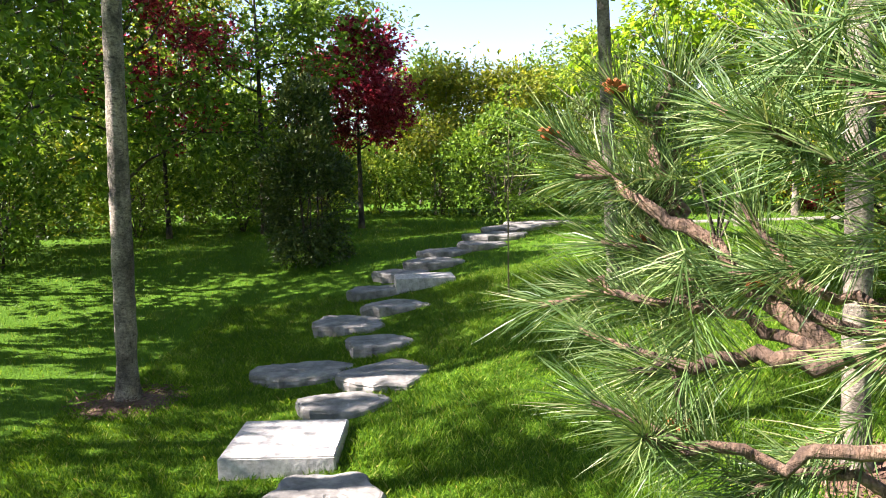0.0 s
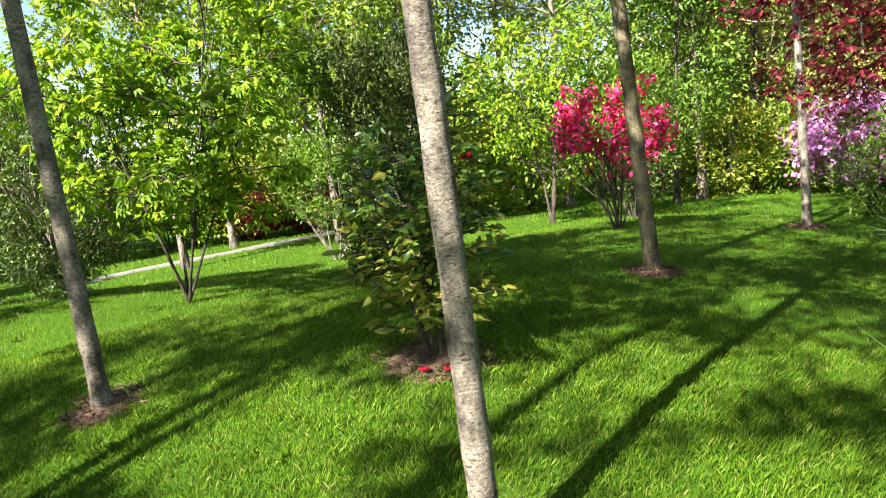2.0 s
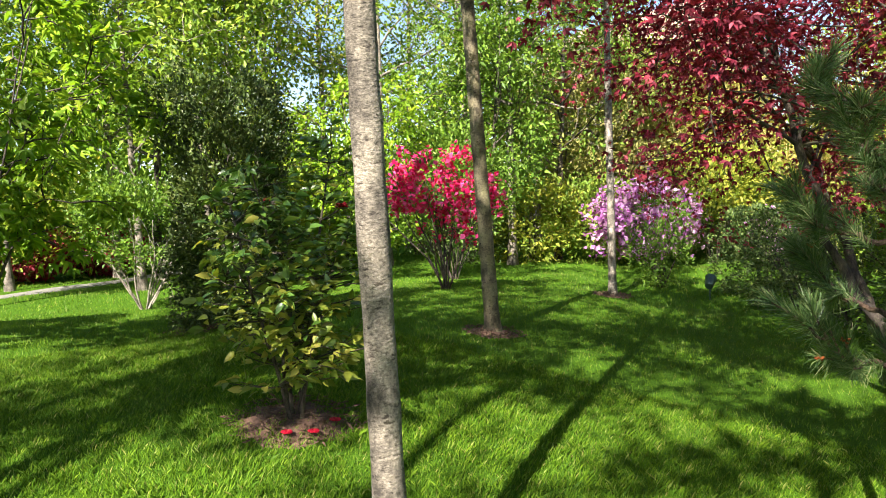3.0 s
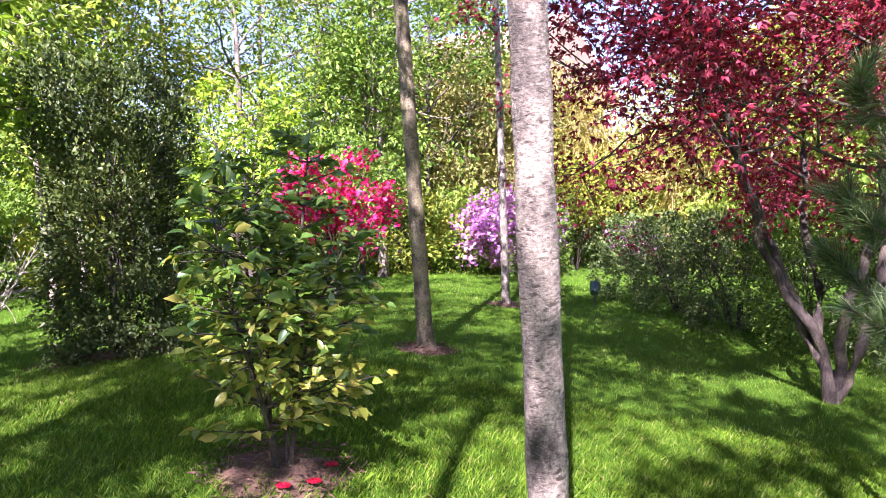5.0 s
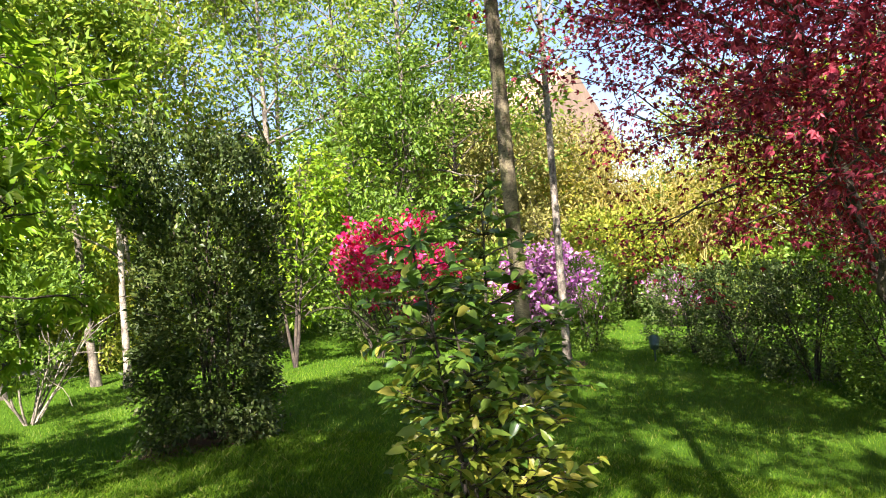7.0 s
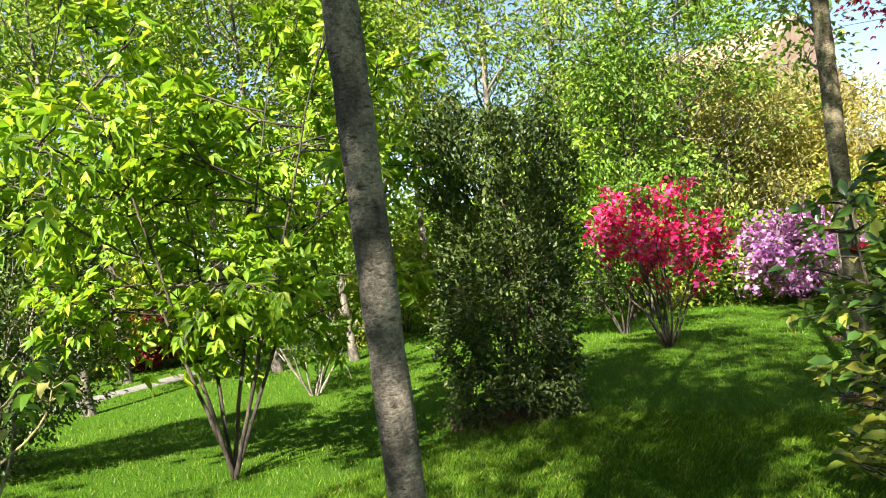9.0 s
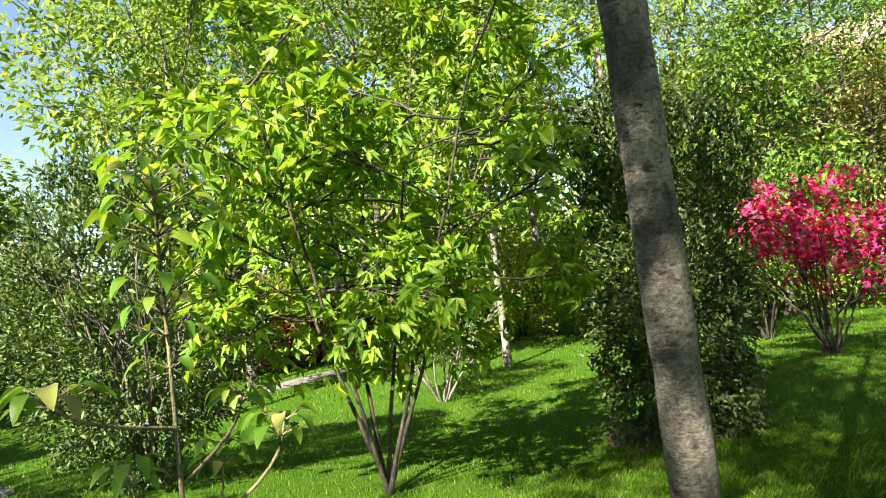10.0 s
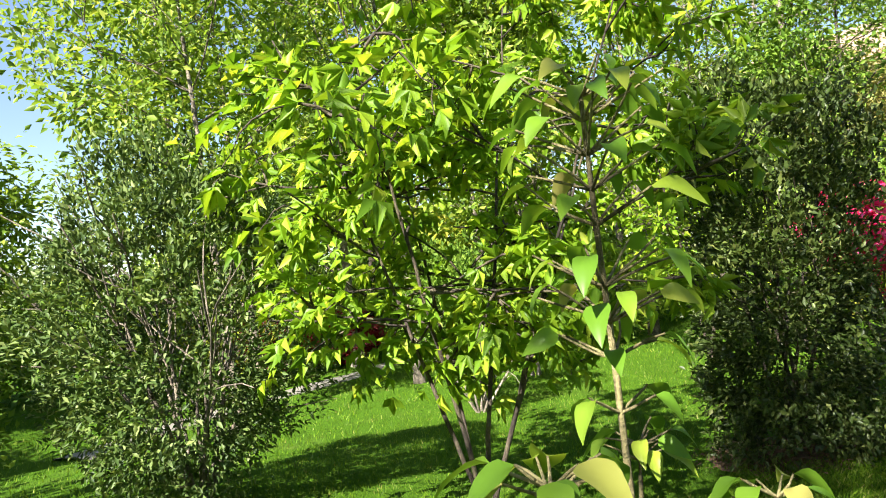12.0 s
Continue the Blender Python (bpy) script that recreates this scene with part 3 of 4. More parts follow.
def camellia(x, y):
    t = thing("camellia", x, y, h(x, y), "young camellia with glossy green and yellowing leaves", "shrub")
    old_p, old_a, new_p, new_a, twigs = [], [], [], [], []
    for s in range(5):
        a0 = s * 2.4
        pts, rad, _ = bough((0.03 * np.cos(a0), 0.03 * np.sin(a0), -0.03), (0.16 * np.cos(a0), 0.16 * np.sin(a0), 1), 1.58 if s == 0 else rng.uniform(1.0, 1.4), 0.013, 0.004, 14, 0.05)
        lines = [(pts, rad)]
        for k in range(3, 15):
            for _ in range(3 if k < 6 else 4):
                a1 = rng.uniform(0, 6.28)
                ln = np.interp(k, [3, 5, 9, 14], [0.42, 0.36, 0.30, 0.13]) * rng.uniform(0.6, 1.2)
                p2, r2, d2 = bough(pts[k], (np.cos(a1), np.sin(a1), 0.30), ln, 0.005, 0.002, 5, 0.14)
                lines.append((p2, r2))
                for j in (1, 2, 3, 3, 4, 4, 5, 5, 5, 5):
                    b1 = rng.uniform(0, 6.28)
                    aim = unit(p2[j] - p2[j - 1]) * 0.8 + np.array([np.cos(b1), np.sin(b1), -0.15]) * 0.8
                    young = rng.uniform() < np.interp(p2[j][2], [0.2, 0.5, 0.75, 1.2], [0.97, 0.85, 0.35, 0.08])
                    (new_p if young else old_p).append(p2[j] + rng.normal(0, 0.012, 3))
                    (new_a if young else old_a).append(aim)
        v, f = tubes(lines[:1], 6)
        part_np("stem", v, f, M_BARK_DARK, t, smooth=True)
        twigs += lines[1:]
    v, f = tubes(twigs, 4)
    tagged(part_np("twig_growth", v, f, M_BARK_DARK, t, smooth=True), kind="stuff")
    for nm, p, q, m, lab in (("foliage", old_p, old_a, M_CAMELLIA, ""), ("young_foliage", new_p, new_a, M_CAM_NEW, "yellow-green young leaves")):
        v, f = leaves(np.array(p), np.array(q), rng.uniform(0.05, 0.09, len(p)), 0.52, 0.2, 0.22, 1, True)
        part_np(nm, v, f, m, t, lab)
    camellia_flowers(t, np.array(old_p))


camellia(2.69, 4.42)
for fx, fy in ((2.50, 4.30), (2.60, 4.21), (2.78, 4.22)):
    bm = bmesh.new()
    for k in range(8):
        bmesh.ops.create_icosphere(bm, subdivisions=1, radius=0.014, matrix=Matrix.Translation((0.016 * math.cos(k * 2.4), 0.022 * math.sin(k * 2.4), 0.014)) @ Matrix.Diagonal((1, 1, 0.5, 1)))
    ob = part("fallen_flower", bm, M_PETAL_RED, None)
    ob.matrix_basis = pose(fx, fy, h(fx, fy) + 0.03)
    tagged(ob, "fallen red camellia flower on the mulch", "flower", "fallen camellia flowers")
make_shrub(4.70, 7.12, "tall clipped dark evergreen shrub with flat top", M_DARK, 25000, 0.050, column(0.52, 0.55, 0.62, 2.40), height=2.0, spread=0.2, gaps=0.8, name="evergreen_shrub", freq=6.5, ragged=0.03)
make_shrub(-1.97, 9.15, "dense dark evergreen shrub beside the path", M_DARK, 16000, 0.06, column(0.5, 0.55, 0.25, 2.3), height=1.9, spread=0.2, gaps=0.3, name="evergreen_shrub")


def flowers(mat, label, n, size, zmin, sigma=0.06):
    def f(t, p):
        q = p[p[:, 2] > zmin]
        q = q[rng.integers(0, len(q), n // 9)].repeat(9, 0) + rng.normal(0, sigma, (n // 9 * 9, 3))
        v, fc = leaves(q, rng.normal(0, 1, q.shape), rng.uniform(0.6, 1.2, len(q)) * size, 0.8, 0.3, 0.1)
        part_np("blossom", v, fc, mat, t, label)
    return f


def vase(n):
    """Tufts of blossom along spreading stems, with gaps between them."""
    g = np.random.default_rng(5)
    m = 74
    az, q, u = g.uniform(0, 6.28, m), g.uniform(0.05, 1, m) ** 0.6, g.uniform(0.30, 1, m) ** 0.8
    z = (1.95 + 0.35 * g.uniform(0, 1, m)) * u * (1 - 0.15 * q)
    wide = np.interp(u, [0.3, 0.6, 0.85, 1], [0.42, 0.78, 0.82, 0.5])
    tuft = np.stack([q * wide * np.cos(az), q * wide * np.sin(az), z], -1)
    k = rng.integers(0, m, n)
    return tuft[k] + rng.normal(0, 0.065, (n, 3))


make_shrub(8.35, 6.93, "azalea in full crimson-pink bloom over bare stems", M_MID, 900, 0.08, vase, stems=12, height=1.8, spread=0.45,
           name="azalea", extra=flowers(M_PINK, "crimson-pink blossom", 2300, 0.085, 0.6, 0.05), gaps=0.35)
make_shrub(15.4, 6.1, "lilac-pink azalea in full bloom", M_MID, 1500, 0.09, ball(1.1, 1.2, 0.85, 1.0), stems=8, height=1.5, spread=0.5,
           name="azalea", extra=flowers(M_PURPLE, "lilac-pink blossom", 4500, 0.12, 0.3, 0.1), gaps=0.4)
make_shrub(15.8, 3.6, "pale lilac azalea in bloom", M_MID, 1000, 0.09, ball(0.6, 0.6, 0.5, 0.8), stems=6, height=1.3, spread=0.5,
           name="azalea", extra=flowers(M_PURPLE, "pale lilac blossom", 900, 0.09, 0.3, 0.06), gaps=0.4)

make_shrub(10.9, 8.3, "broad-leaved light green shrub behind the azalea", M_MID, 5200, 0.085, ball(1.3, 1.3, 1.2, 1.75, 0.3), stems=8, height=2.2, spread=0.35, name="shrub", gaps=0.4)
for ux, uy in ((-6.4, 9.6), (-7.6, 11.4), (-4.6, 14.4), (-6.3, 13.4), (-3.2, 15.6), (-7.4, 7.6), (-8.6, 9.0)):
    make_shrub(ux, uy, "shaded green shrub under the maples", M_MID, 3200, 0.10, ball(1.15, 1.15, 0.95, 0.95, 0.3), height=1.3, name="understorey_shrub", gaps=0.3)

# small maple with several stems and the sapling
make_tree(2.85, 8.3, 3.2, 0.015, "young maple with several thin stems and lime leaves", M_LIME, M_BARK_DARK, 0.22, 0.95, 9, 3000, 0.112, 0.07, stems=6,
          name="maple", lobes=3, width=0.37, rise=0.22, sub=3, twigs=2, spread=0.42, droop=0.45, fall=0.04)


def sapling(x, y, height):
    t = thing("sapling", x, y, h(x, y), "thin sapling with whorls of broad drooping green leaves", "sapling")
    lines, pos, aim, size = [], [], [], []
    pts, rad, _ = bough((0, 0, -0.03), (0.0, 0.0, 1), height, 0.0085, 0.003, 12, 0.008)
    lines.append((pts, rad))

    def whorl(p0, count, reach, turn, big=1.0):
        for k in range(count):
            a = 6.283 * k / count + turn + rng.uniform(-0.25, 0.25)
            p2, r2, _ = bough(p0, (np.cos(a), np.sin(a), 0.5), reach * rng.uniform(0.7, 1.25), 0.0020, 0.0012, 3, 0.08)
            lines.append((p2, r2))
            pos.append(p2[-1])
            aim.append([np.cos(a), np.sin(a), rng.uniform(-0.35, 0.05)])
            size.append(rng.uniform(0.037, 0.057) * big)

    for w, (below, count, reach) in enumerate(((0.0, 6, 0.03), (0.03, 7, 0.06), (0.06, 8, 0.09), (0.10, 8, 0.10), (0.14, 7, 0.09), (0.18, 5, 0.08), (0.25, 8, 0.08), (0.29, 8, 0.09), (0.33, 6, 0.07), (0.39, 4, 0.05))):
        whorl(np.array([np.interp(height - below, pts[:, 2], pts[:, i]) for i in range(3)]), count, reach, w * 0.7)
    for dx, dy, dz, root in ((-0.21, -0.02, -0.40, 0.72), (0.21, 0.09, -0.48, 0.66), (0.18, -0.09, -0.52, 0.60), (0.27, 0.29, -0.62, 0.5), (0.02, 0.24, -0.60, 0.55)):
        tip = np.array([dx, dy, height + dz])
        p0 = np.array([np.interp(root * height, pts[:, 2], pts[:, i]) for i in range(3)])
        u = np.linspace(0, 1, 8)[:, None]
        arc = p0 + (tip - p0) * u + np.array([dx, dy, 0]) * 0.25 * np.sin(np.pi * u)
        lines.append((arc, np.linspace(0.0045, 0.0022, 8)))
        whorl(tip, 8, 0.045, dx * 9, 1.1)
        whorl(arc[-2], 6, 0.05, dy * 7)
    v, f = tubes(lines, 7)
    part_np("stem", v, f, M_STEM, t, smooth=True)
    v, f = fine_leaves(np.array(pos), np.array(aim), size, 0.56, 0.6)
    part_np("foliage", v, f, M_BIGLEAF, t, smooth=True)
    return t


sapling(0.43, 6.28, 1.79)

# shrubs further on
make_shrub(2.3, 10.2, "tall grey-green loose shrub on the lawn edge", M_GREYGREEN, 26000, 0.054, ball(0.95, 0.95, 1.2, 1.25, 0.5), M_BARK, stems=16, height=2.2, spread=0.45, name="shrub", gaps=0.95, width=0.42, freq=5.5)
make_shrub(0.6, 11.2, "loose green shrub beside the path", M_MID, 7000, 0.07, ball(1.0, 1.0, 0.9, 1.0, 0.5), stems=9, height=1.5, spread=0.4, name="shrub", gaps=0.5)
make_shrub(6.4, 10.9, "thin shrub with pale bare lower stems", M_MID, 4500, 0.07, ball(0.9, 0.9, 0.75, 1.35, 0.3), M_BARK_PALE, stems=11, height=1.6, spread=0.5, name="shrub", gaps=0.6)
make_shrub(10.2, 13.4, "bushy shrub with bright yellow-green leaves", M_YELLOW, 4500, 0.09, ball(0.9, 0.9, 0.9, 1.0, 0.3), height=1.6, name="shrub", gaps=0.4)
make_shrub(12.0, 4.9, "small olive shrub on the lawn edge", M_MID, 2500, 0.07, column(0.35, 0.5, 0.4, 1.5), height=1.3, name="shrub", gaps=0.5)
for k, (sx, sy) in enumerate(((7.6, 0.5), (8.6, 1.3), (9.6, 2.0), (10.7, 2.7), (11.9, 3.3), (6.6, -0.5), (5.6, -1.4))):
    make_shrub(sx, sy, "dark evergreen hedge shrub along the lawn", (M_DARK, M_MID, M_DARK, M_GREYGREEN, M_GREYGREEN, M_DARK, M_MID)[k], 6500, 0.055, column(0.6, 0.75, 0.6, 1.55 - 0.05 * k), height=1.4, spread=0.3, gaps=0.8, freq=5.0, name="hedge_shrub")

# crimson maples
CRIMSON = dict(split=True, name="red_maple", category="maple", lobes=3, width=0.36)
make_tree(6.1, 1.6, 4.3, 0.046, "crimson Japanese maple with spreading tiers on forked stems", M_REDLEAF, M_BARK_DARK, 0.34, 2.15, 12, 41000, 0.056, 0.11, (0.04, 0.02), stems=5, rise=0.28, sub=5, spread=0.46, stem_wobble=0.42, **CRIMSON)
make_tree(-2.2, 14.6, 3.5, 0.06, "crimson maple behind the path", M_REDLEAF, M_BARK_DARK, 0.38, 1.15, 16, 8000, 0.10, 0.15, rise=0.4, **CRIMSON)
make_tree(-5.6, 13.2, 3.8, 0.05, "red-leaved maple among green trees", M_REDLEAF, M_BARK_DARK, 0.45, 1.7, 10, 2600, 0.11, 0.16, rise=0.3, **CRIMSON)
for sx, sy in ((8.2, 17.0), (9.6, 16.6)):
    make_shrub(sx, sy, "low crimson-leaved maple shrub", M_REDLEAF, 2600, 0.10, ball(0.9, 0.9, 0.55, 0.6, 0.4), height=0.9, name="red_maple_shrub", lobes=3, width=0.36)

# green trees at the left of the path
for k, (tx, ty, th, r) in enumerate(((-5.6, 11.6, 4.8, 2.3), (-5.4, 7.8, 4.6, 2.2), (-7.8, 9.8, 5.6, 2.5), (-3.9, 13.6, 5.0, 2.0), (-8.2, 13.4, 6.0, 2.6))):
    make_tree(tx, ty, th, 0.07, "low spreading green maple in shade", M_MID, M_BARK_DARK, 0.2, r, 19, 5000, 0.125, 0.15, stems=1, name="green_maple", lobes=3, width=0.4, rise=0.35, spread=0.2)
# unseen trees towards the sun, added to cast dappled shade on the lawn
for tx, ty, th, r in ((-5.9, 4.6, 4.2, 1.2), (-6.0, 6.2, 4.2, 1.2), (-3.3, 1.1, 8.4, 1.8), (-2.9, 3.0, 7.8, 1.6), (-3.7, 4.3, 7.2, 1.7), (-1.9, -1.2, 7.6, 1.7), (-6.0, -2.4, 7.5, 1.9), (-5.7, 5.2, 8.6, 1.9), (-6.6, 3.3, 6.2, 2.0), (-7.4, 5.5, 6.4, 1.9)):
    make_tree(tx, ty, th, 0.09, "unseen tall green tree added to shade the lawn", M_MID, M_BARK, 0.64 if th > 7 else 0.4, r, 15, 2400 if ty in (3.0, -1.2, 4.3) or th < 5 else 3500, 0.13, 0.08, name="unseen_shade_tree")

# woodland around
for tx, ty, th, r in ((19.6, 8.6, 5.3, 2.2), (20.6, 6.6, 5.0, 2.0), (17.2, 7.6, 4.4, 1.7)):
    make_tree(tx, ty, th, 0.08, "dense olive-brown tree in front of the house", M_OLIVE, M_BARK, 0.12, r, 20, 9000, 0.12, 0.2, name="woodland_tree", group="woodland trees", sub=5, twigs=1, rise=0.35)
KINDS = [("fresh green woodland tree behind the lawn", M_FRESH, M_BARK, 0.25), ("yellow-green woodland tree behind the lawn", M_YELLOW, M_BARK_PALE, 0.3), ("mid green woodland tree behind the lawn", M_MID, M_BARK_DARK, 0.2),
         ("fresh green woodland tree with pale bark", M_FRESH, M_BARK_PALE, 0.3)]
# trees with y below -3 are out of view, added to enclose and shade
WOOD = [(3.2, 17.5, 3.4, 0), (0.9, 17.8, 2.9, 1), (-0.9, 18.2, 2.8, 1), (2.2, 21.0, 3.4, 2), (7.0, 15.8, 6.4, 0), (7.3, 18.4, 7.6, 0), (5.0, 13.6, 5.6, 0), (9.4, 16.0, 7.8, 3), (8.0, 13.2, 6.4, 0),
        (11.5, 17.5, 9.0, 2), (11.6, 13.6, 7.5, 1), (13.4, 11.6, 8.2, 0), (14.8, 14.6, 9.5, 3), (13.6, 9.0, 5.0, 2), (16.8, 11.2, 9.5, 0), (16.0, 8.4, 7.0, 2), (19.5, 10.5, 10.0, 3), 
        (20.5, 7.6, 4.8, 1), (17.0, 0.6, 4.6, 1), (14.2, -0.8, 4.6, 0), (11.0, -2.8, 5.5, 2), (-1.6, 22.5, 3.6, 0), (-4.2, 19.5, 7.0, 0), (-7.0, 17.5, 8.0, 1),
        (-11.0, 15.0, 8.0, 0), (-12.0, 10.0, 7.0, 2), (8.8, 11.6, 5.2, 3), (7.0, -5.0, 7.0, 2), (2.0, -6.0, 7.0, 0), (-4.0, -7.5, 7.0, 2), (-12.0, -4.0, 7.0, 0), (24.0, 2.0, 6.0, 1), (23.5, 9.5, 5.0, 1), (18.5, 14.5, 10.0, 0)]
for tx, ty, th, k in WOOD:
    lab, leaf, bark, st = KINDS[k]
    make_tree(tx, ty, th, 0.012 * th, lab, leaf, bark, st, 0.36 * th + 0.3, 16, 7500, 0.13, 0.2, (rng.normal(0, 0.03), rng.normal(0, 0.03)), name="woodland_tree", group="woodland trees", sub=5, twigs=1, rise=0.7)
for k in range(30):
    a = radians(-105 + 165 * k / 29)
    r = 15.5 + 2.0 * rng.uniform(-1, 1)
    sx, sy = 1.5 + r * math.sin(-a), 4.0 + r * math.cos(a)
    make_shrub(sx, sy, "mixed green understorey shrub", (M_MID, M_FRESH, M_YELLOW, M_GREYGREEN)[k % 4], 3000, 0.13, ball(1.35, 1.35, 1.1, 1.0, 0.3), height=1.4, name="understorey_shrub", gaps=0.3)


def far_woods():
    """The belt of woodland beyond, too far off to tell its trees apart."""
    n = 125000
    b = np.where(rng.uniform(0, 1, n) < 0.84, rng.uniform(radians(-50), radians(125), n), rng.uniform(0, 2 * np.pi, n))
    deep = rng.uniform(0, 1, n) < 0.2
    r = np.where(deep, rng.uniform(30, 33, n), rng.uniform(23, 30, n))
    top = 6.5 + 1.6 * np.sin(5 * b) + 1.2 * np.sin(11 * b + 1) + 0.8 * np.sin(23 * b) + 0.5 * np.sin(61 * b)
    deg = (np.degrees(b) + 180) % 360 - 180
    low = np.interp(deg, [-20, -8, 24, 34, 70, 76, 96, 105], [1, 0.28, 0.30, 1, 1, 0.55, 0.55, 1])
    z = rng.uniform(0, 1, n) ** 0.8 * top * low * np.where(deep, 0.85, 1.0)
    p = np.stack([1 + r * np.sin(b), 4 + r * np.cos(b), 0.2 + z], -1)
    p += rng.normal(0, 0.25, p.shape)
    inward = unit(np.stack([-np.sin(b), -np.cos(b), 0.6 + 0 * b], -1))
    kind = np.where(deep, 1, np.floor(b * 14 + np.sin(z * 2) + rng.normal(0, 0.4, n)).astype(int) * 7 % 5 % 3)
    for m, q in ((M_FRESH, 0), (M_MID, 1), (M_YELLOW, 2)):
        s = kind == q
        v, f = leaves(p[s], inward[s] + rng.normal(0, 0.7, (s.sum(), 3)), rng.uniform(0.17, 0.32, s.sum()) * np.where(deep[s], 2.4, 1.1), 0.6, 0.3, 0.2)
        tagged(new("far_woods", mesh_np("far_woods", v, f, m)), "distant belt of spring green woodland", "woods", kind="stuff")


far_woods()

# pale trees with half-bare crowns behind the shrubs
BARE = dict(name="woodland_tree", category="tree", group="half-bare pale trees", sub=5, twigs=3, taper=0.3, split=True)
make_tree(12.6, 14.7, 9.0, 0.10, "tall pale-barked tree with a thin spring crown", M_FRESH, M_BARK_PALE, 0.35, 2.6, 13, 3600, 0.14, 0.2, (-0.05, 0.02), rise=0.8, **BARE)
make_tree(14.5, 8.9, 9.5, 0.10, "tall grey tree with spreading half-bare branches", M_FRESH, M_BARK, 0.26, 2.8, 14, 1500, 0.13, 0.2, (0.0, 0.0), rise=0.22, **BARE)
make_tree(9.0, 12.4, 7.5, 0.07, "slim grey-barked tree with forking branches", M_FRESH, M_BARK, 0.3, 2.0, 12, 2600, 0.13, 0.2, (-0.06, 0.03), rise=1.0, **BARE)
make_tree(10.0, 9.4, 3.3, 0.03, "low tree with tiers of lime-yellow leaves", M_LIME, M_BARK_DARK, 0.2, 1.3, 14, 4200, 0.11, 0.09, stems=3, name="lime_tree", sub=4, twigs=2, rise=0.25, spread=0.2, droop=0.3)
make_shrub(17.0, 5.0, "bright lime-yellow spreading shrub behind the lilac azalea", M_YELLOW, 5200, 0.11, ball(1.6, 1.5, 0.85, 1.9, 0.3), height=2.2, spread=0.5, name="shrub", gaps=0.4)


def bamboo(x, y, height, culms):
    t = thing("bamboo_clump", x, y, h(x, y), "tall clump of golden yellow bamboo behind the lawn", "bamboo", "golden bamboo clumps")
    lines, cen, dirs = [], [], []
    for k in range(culms):
        a, q = rng.uniform(0, 6.28), 1.1 * np.sqrt(rng.uniform(0, 1))
        pts, rad, _ = bough((q * np.cos(a), q * np.sin(a), -0.03), (0.12 * np.cos(a), 0.12 * np.sin(a), 1), height * rng.uniform(0.7, 1.05), 0.016, 0.004, 9, 0.04)
        pts[6:, :2] += np.outer([0.04, 0.12, 0.24, 0.42], [np.cos(a), np.sin(a)])
        lines.append((pts, rad))
        for m in range(2, 10):
            for _ in range(2):
                p2, r2, d2 = bough(pts[m], rng.normal(0, 1, 3) * [1, 1, 0.4] + [0, 0, 0.5], rng.uniform(0.25, 0.6), 0.004, 0.002, 4, 0.1, -0.08)
                lines.append((p2, r2))
                cen += [p2[2], p2[3], p2[4]]
                dirs += [d2, d2, d2]
    v, f = tubes(lines, 4)
    tagged(part_np("culm_growth", v, f, M_CULM, t, smooth=True), kind="stuff")
    p, a = cloud(np.array(cen), np.array(dirs), 4600, 0.13)
    v, f = leaves(p, a + [0, 0, -0.3], rng.uniform(0.12, 0.22, len(p)), 0.2, 0.15, 0.3)
    part_np("foliage", v, f, M_GOLD, t)


for bx, by, bh in ((19.2, 5.9, 4.6), (20.2, 3.9, 4.8), (18.6, 2.2, 4.0), (21.6, 7.4, 4.6), (20.4, 0.6, 4.2)):
    bamboo(bx, by, bh, 26)


def gravel_path():
    """A pale gravel walk that crosses behind the lawn."""
    ctrl = np.array([(3.2, 14.2), (4.4, 14.6), (6.2, 14.9), (8.8, 15.1), (12.0, 15.8), (17.0, 18.0)])
    u = np.linspace(0, 5, 41)
    mid = np.stack([np.interp(u, range(6), ctrl[:, i]) for i in range(2)], -1)
    for _ in range(6):
        mid[1:-1] = (mid[:-2] + mid[2:]) / 2
    d = unit(np.gradient(mid, axis=0))
    nor = np.stack([-d[:, 1], d[:, 0]], -1)
    rows = []
    for o, up in ((-0.24, -0.03), (-0.22, 0.02), (-0.12, 0.03), (0.0, 0.035), (0.12, 0.03), (0.22, 0.02), (0.24, -0.03)):
        q = mid + nor * (o + 0.03 * np.sin(5 * u + 9 * o))[:, None]
        rows.append(np.concatenate([q, (gz(q[:, 0], q[:, 1]) + up)[:, None]], -1))
    v = np.stack(rows, 1).reshape(-1, 3)
    i, j = np.meshgrid(np.arange(40), np.arange(6), indexing="ij")
    a = i * 7 + j
    f = np.stack([a, a + 7, a + 8, a + 1], -1).reshape(-1, 4)
    tagged(new("pavement", mesh_np("pavement", v, f, M_GRAVEL, True)), "pale gravel walk behind the lawn", "path", kind="structure")


gravel_path()


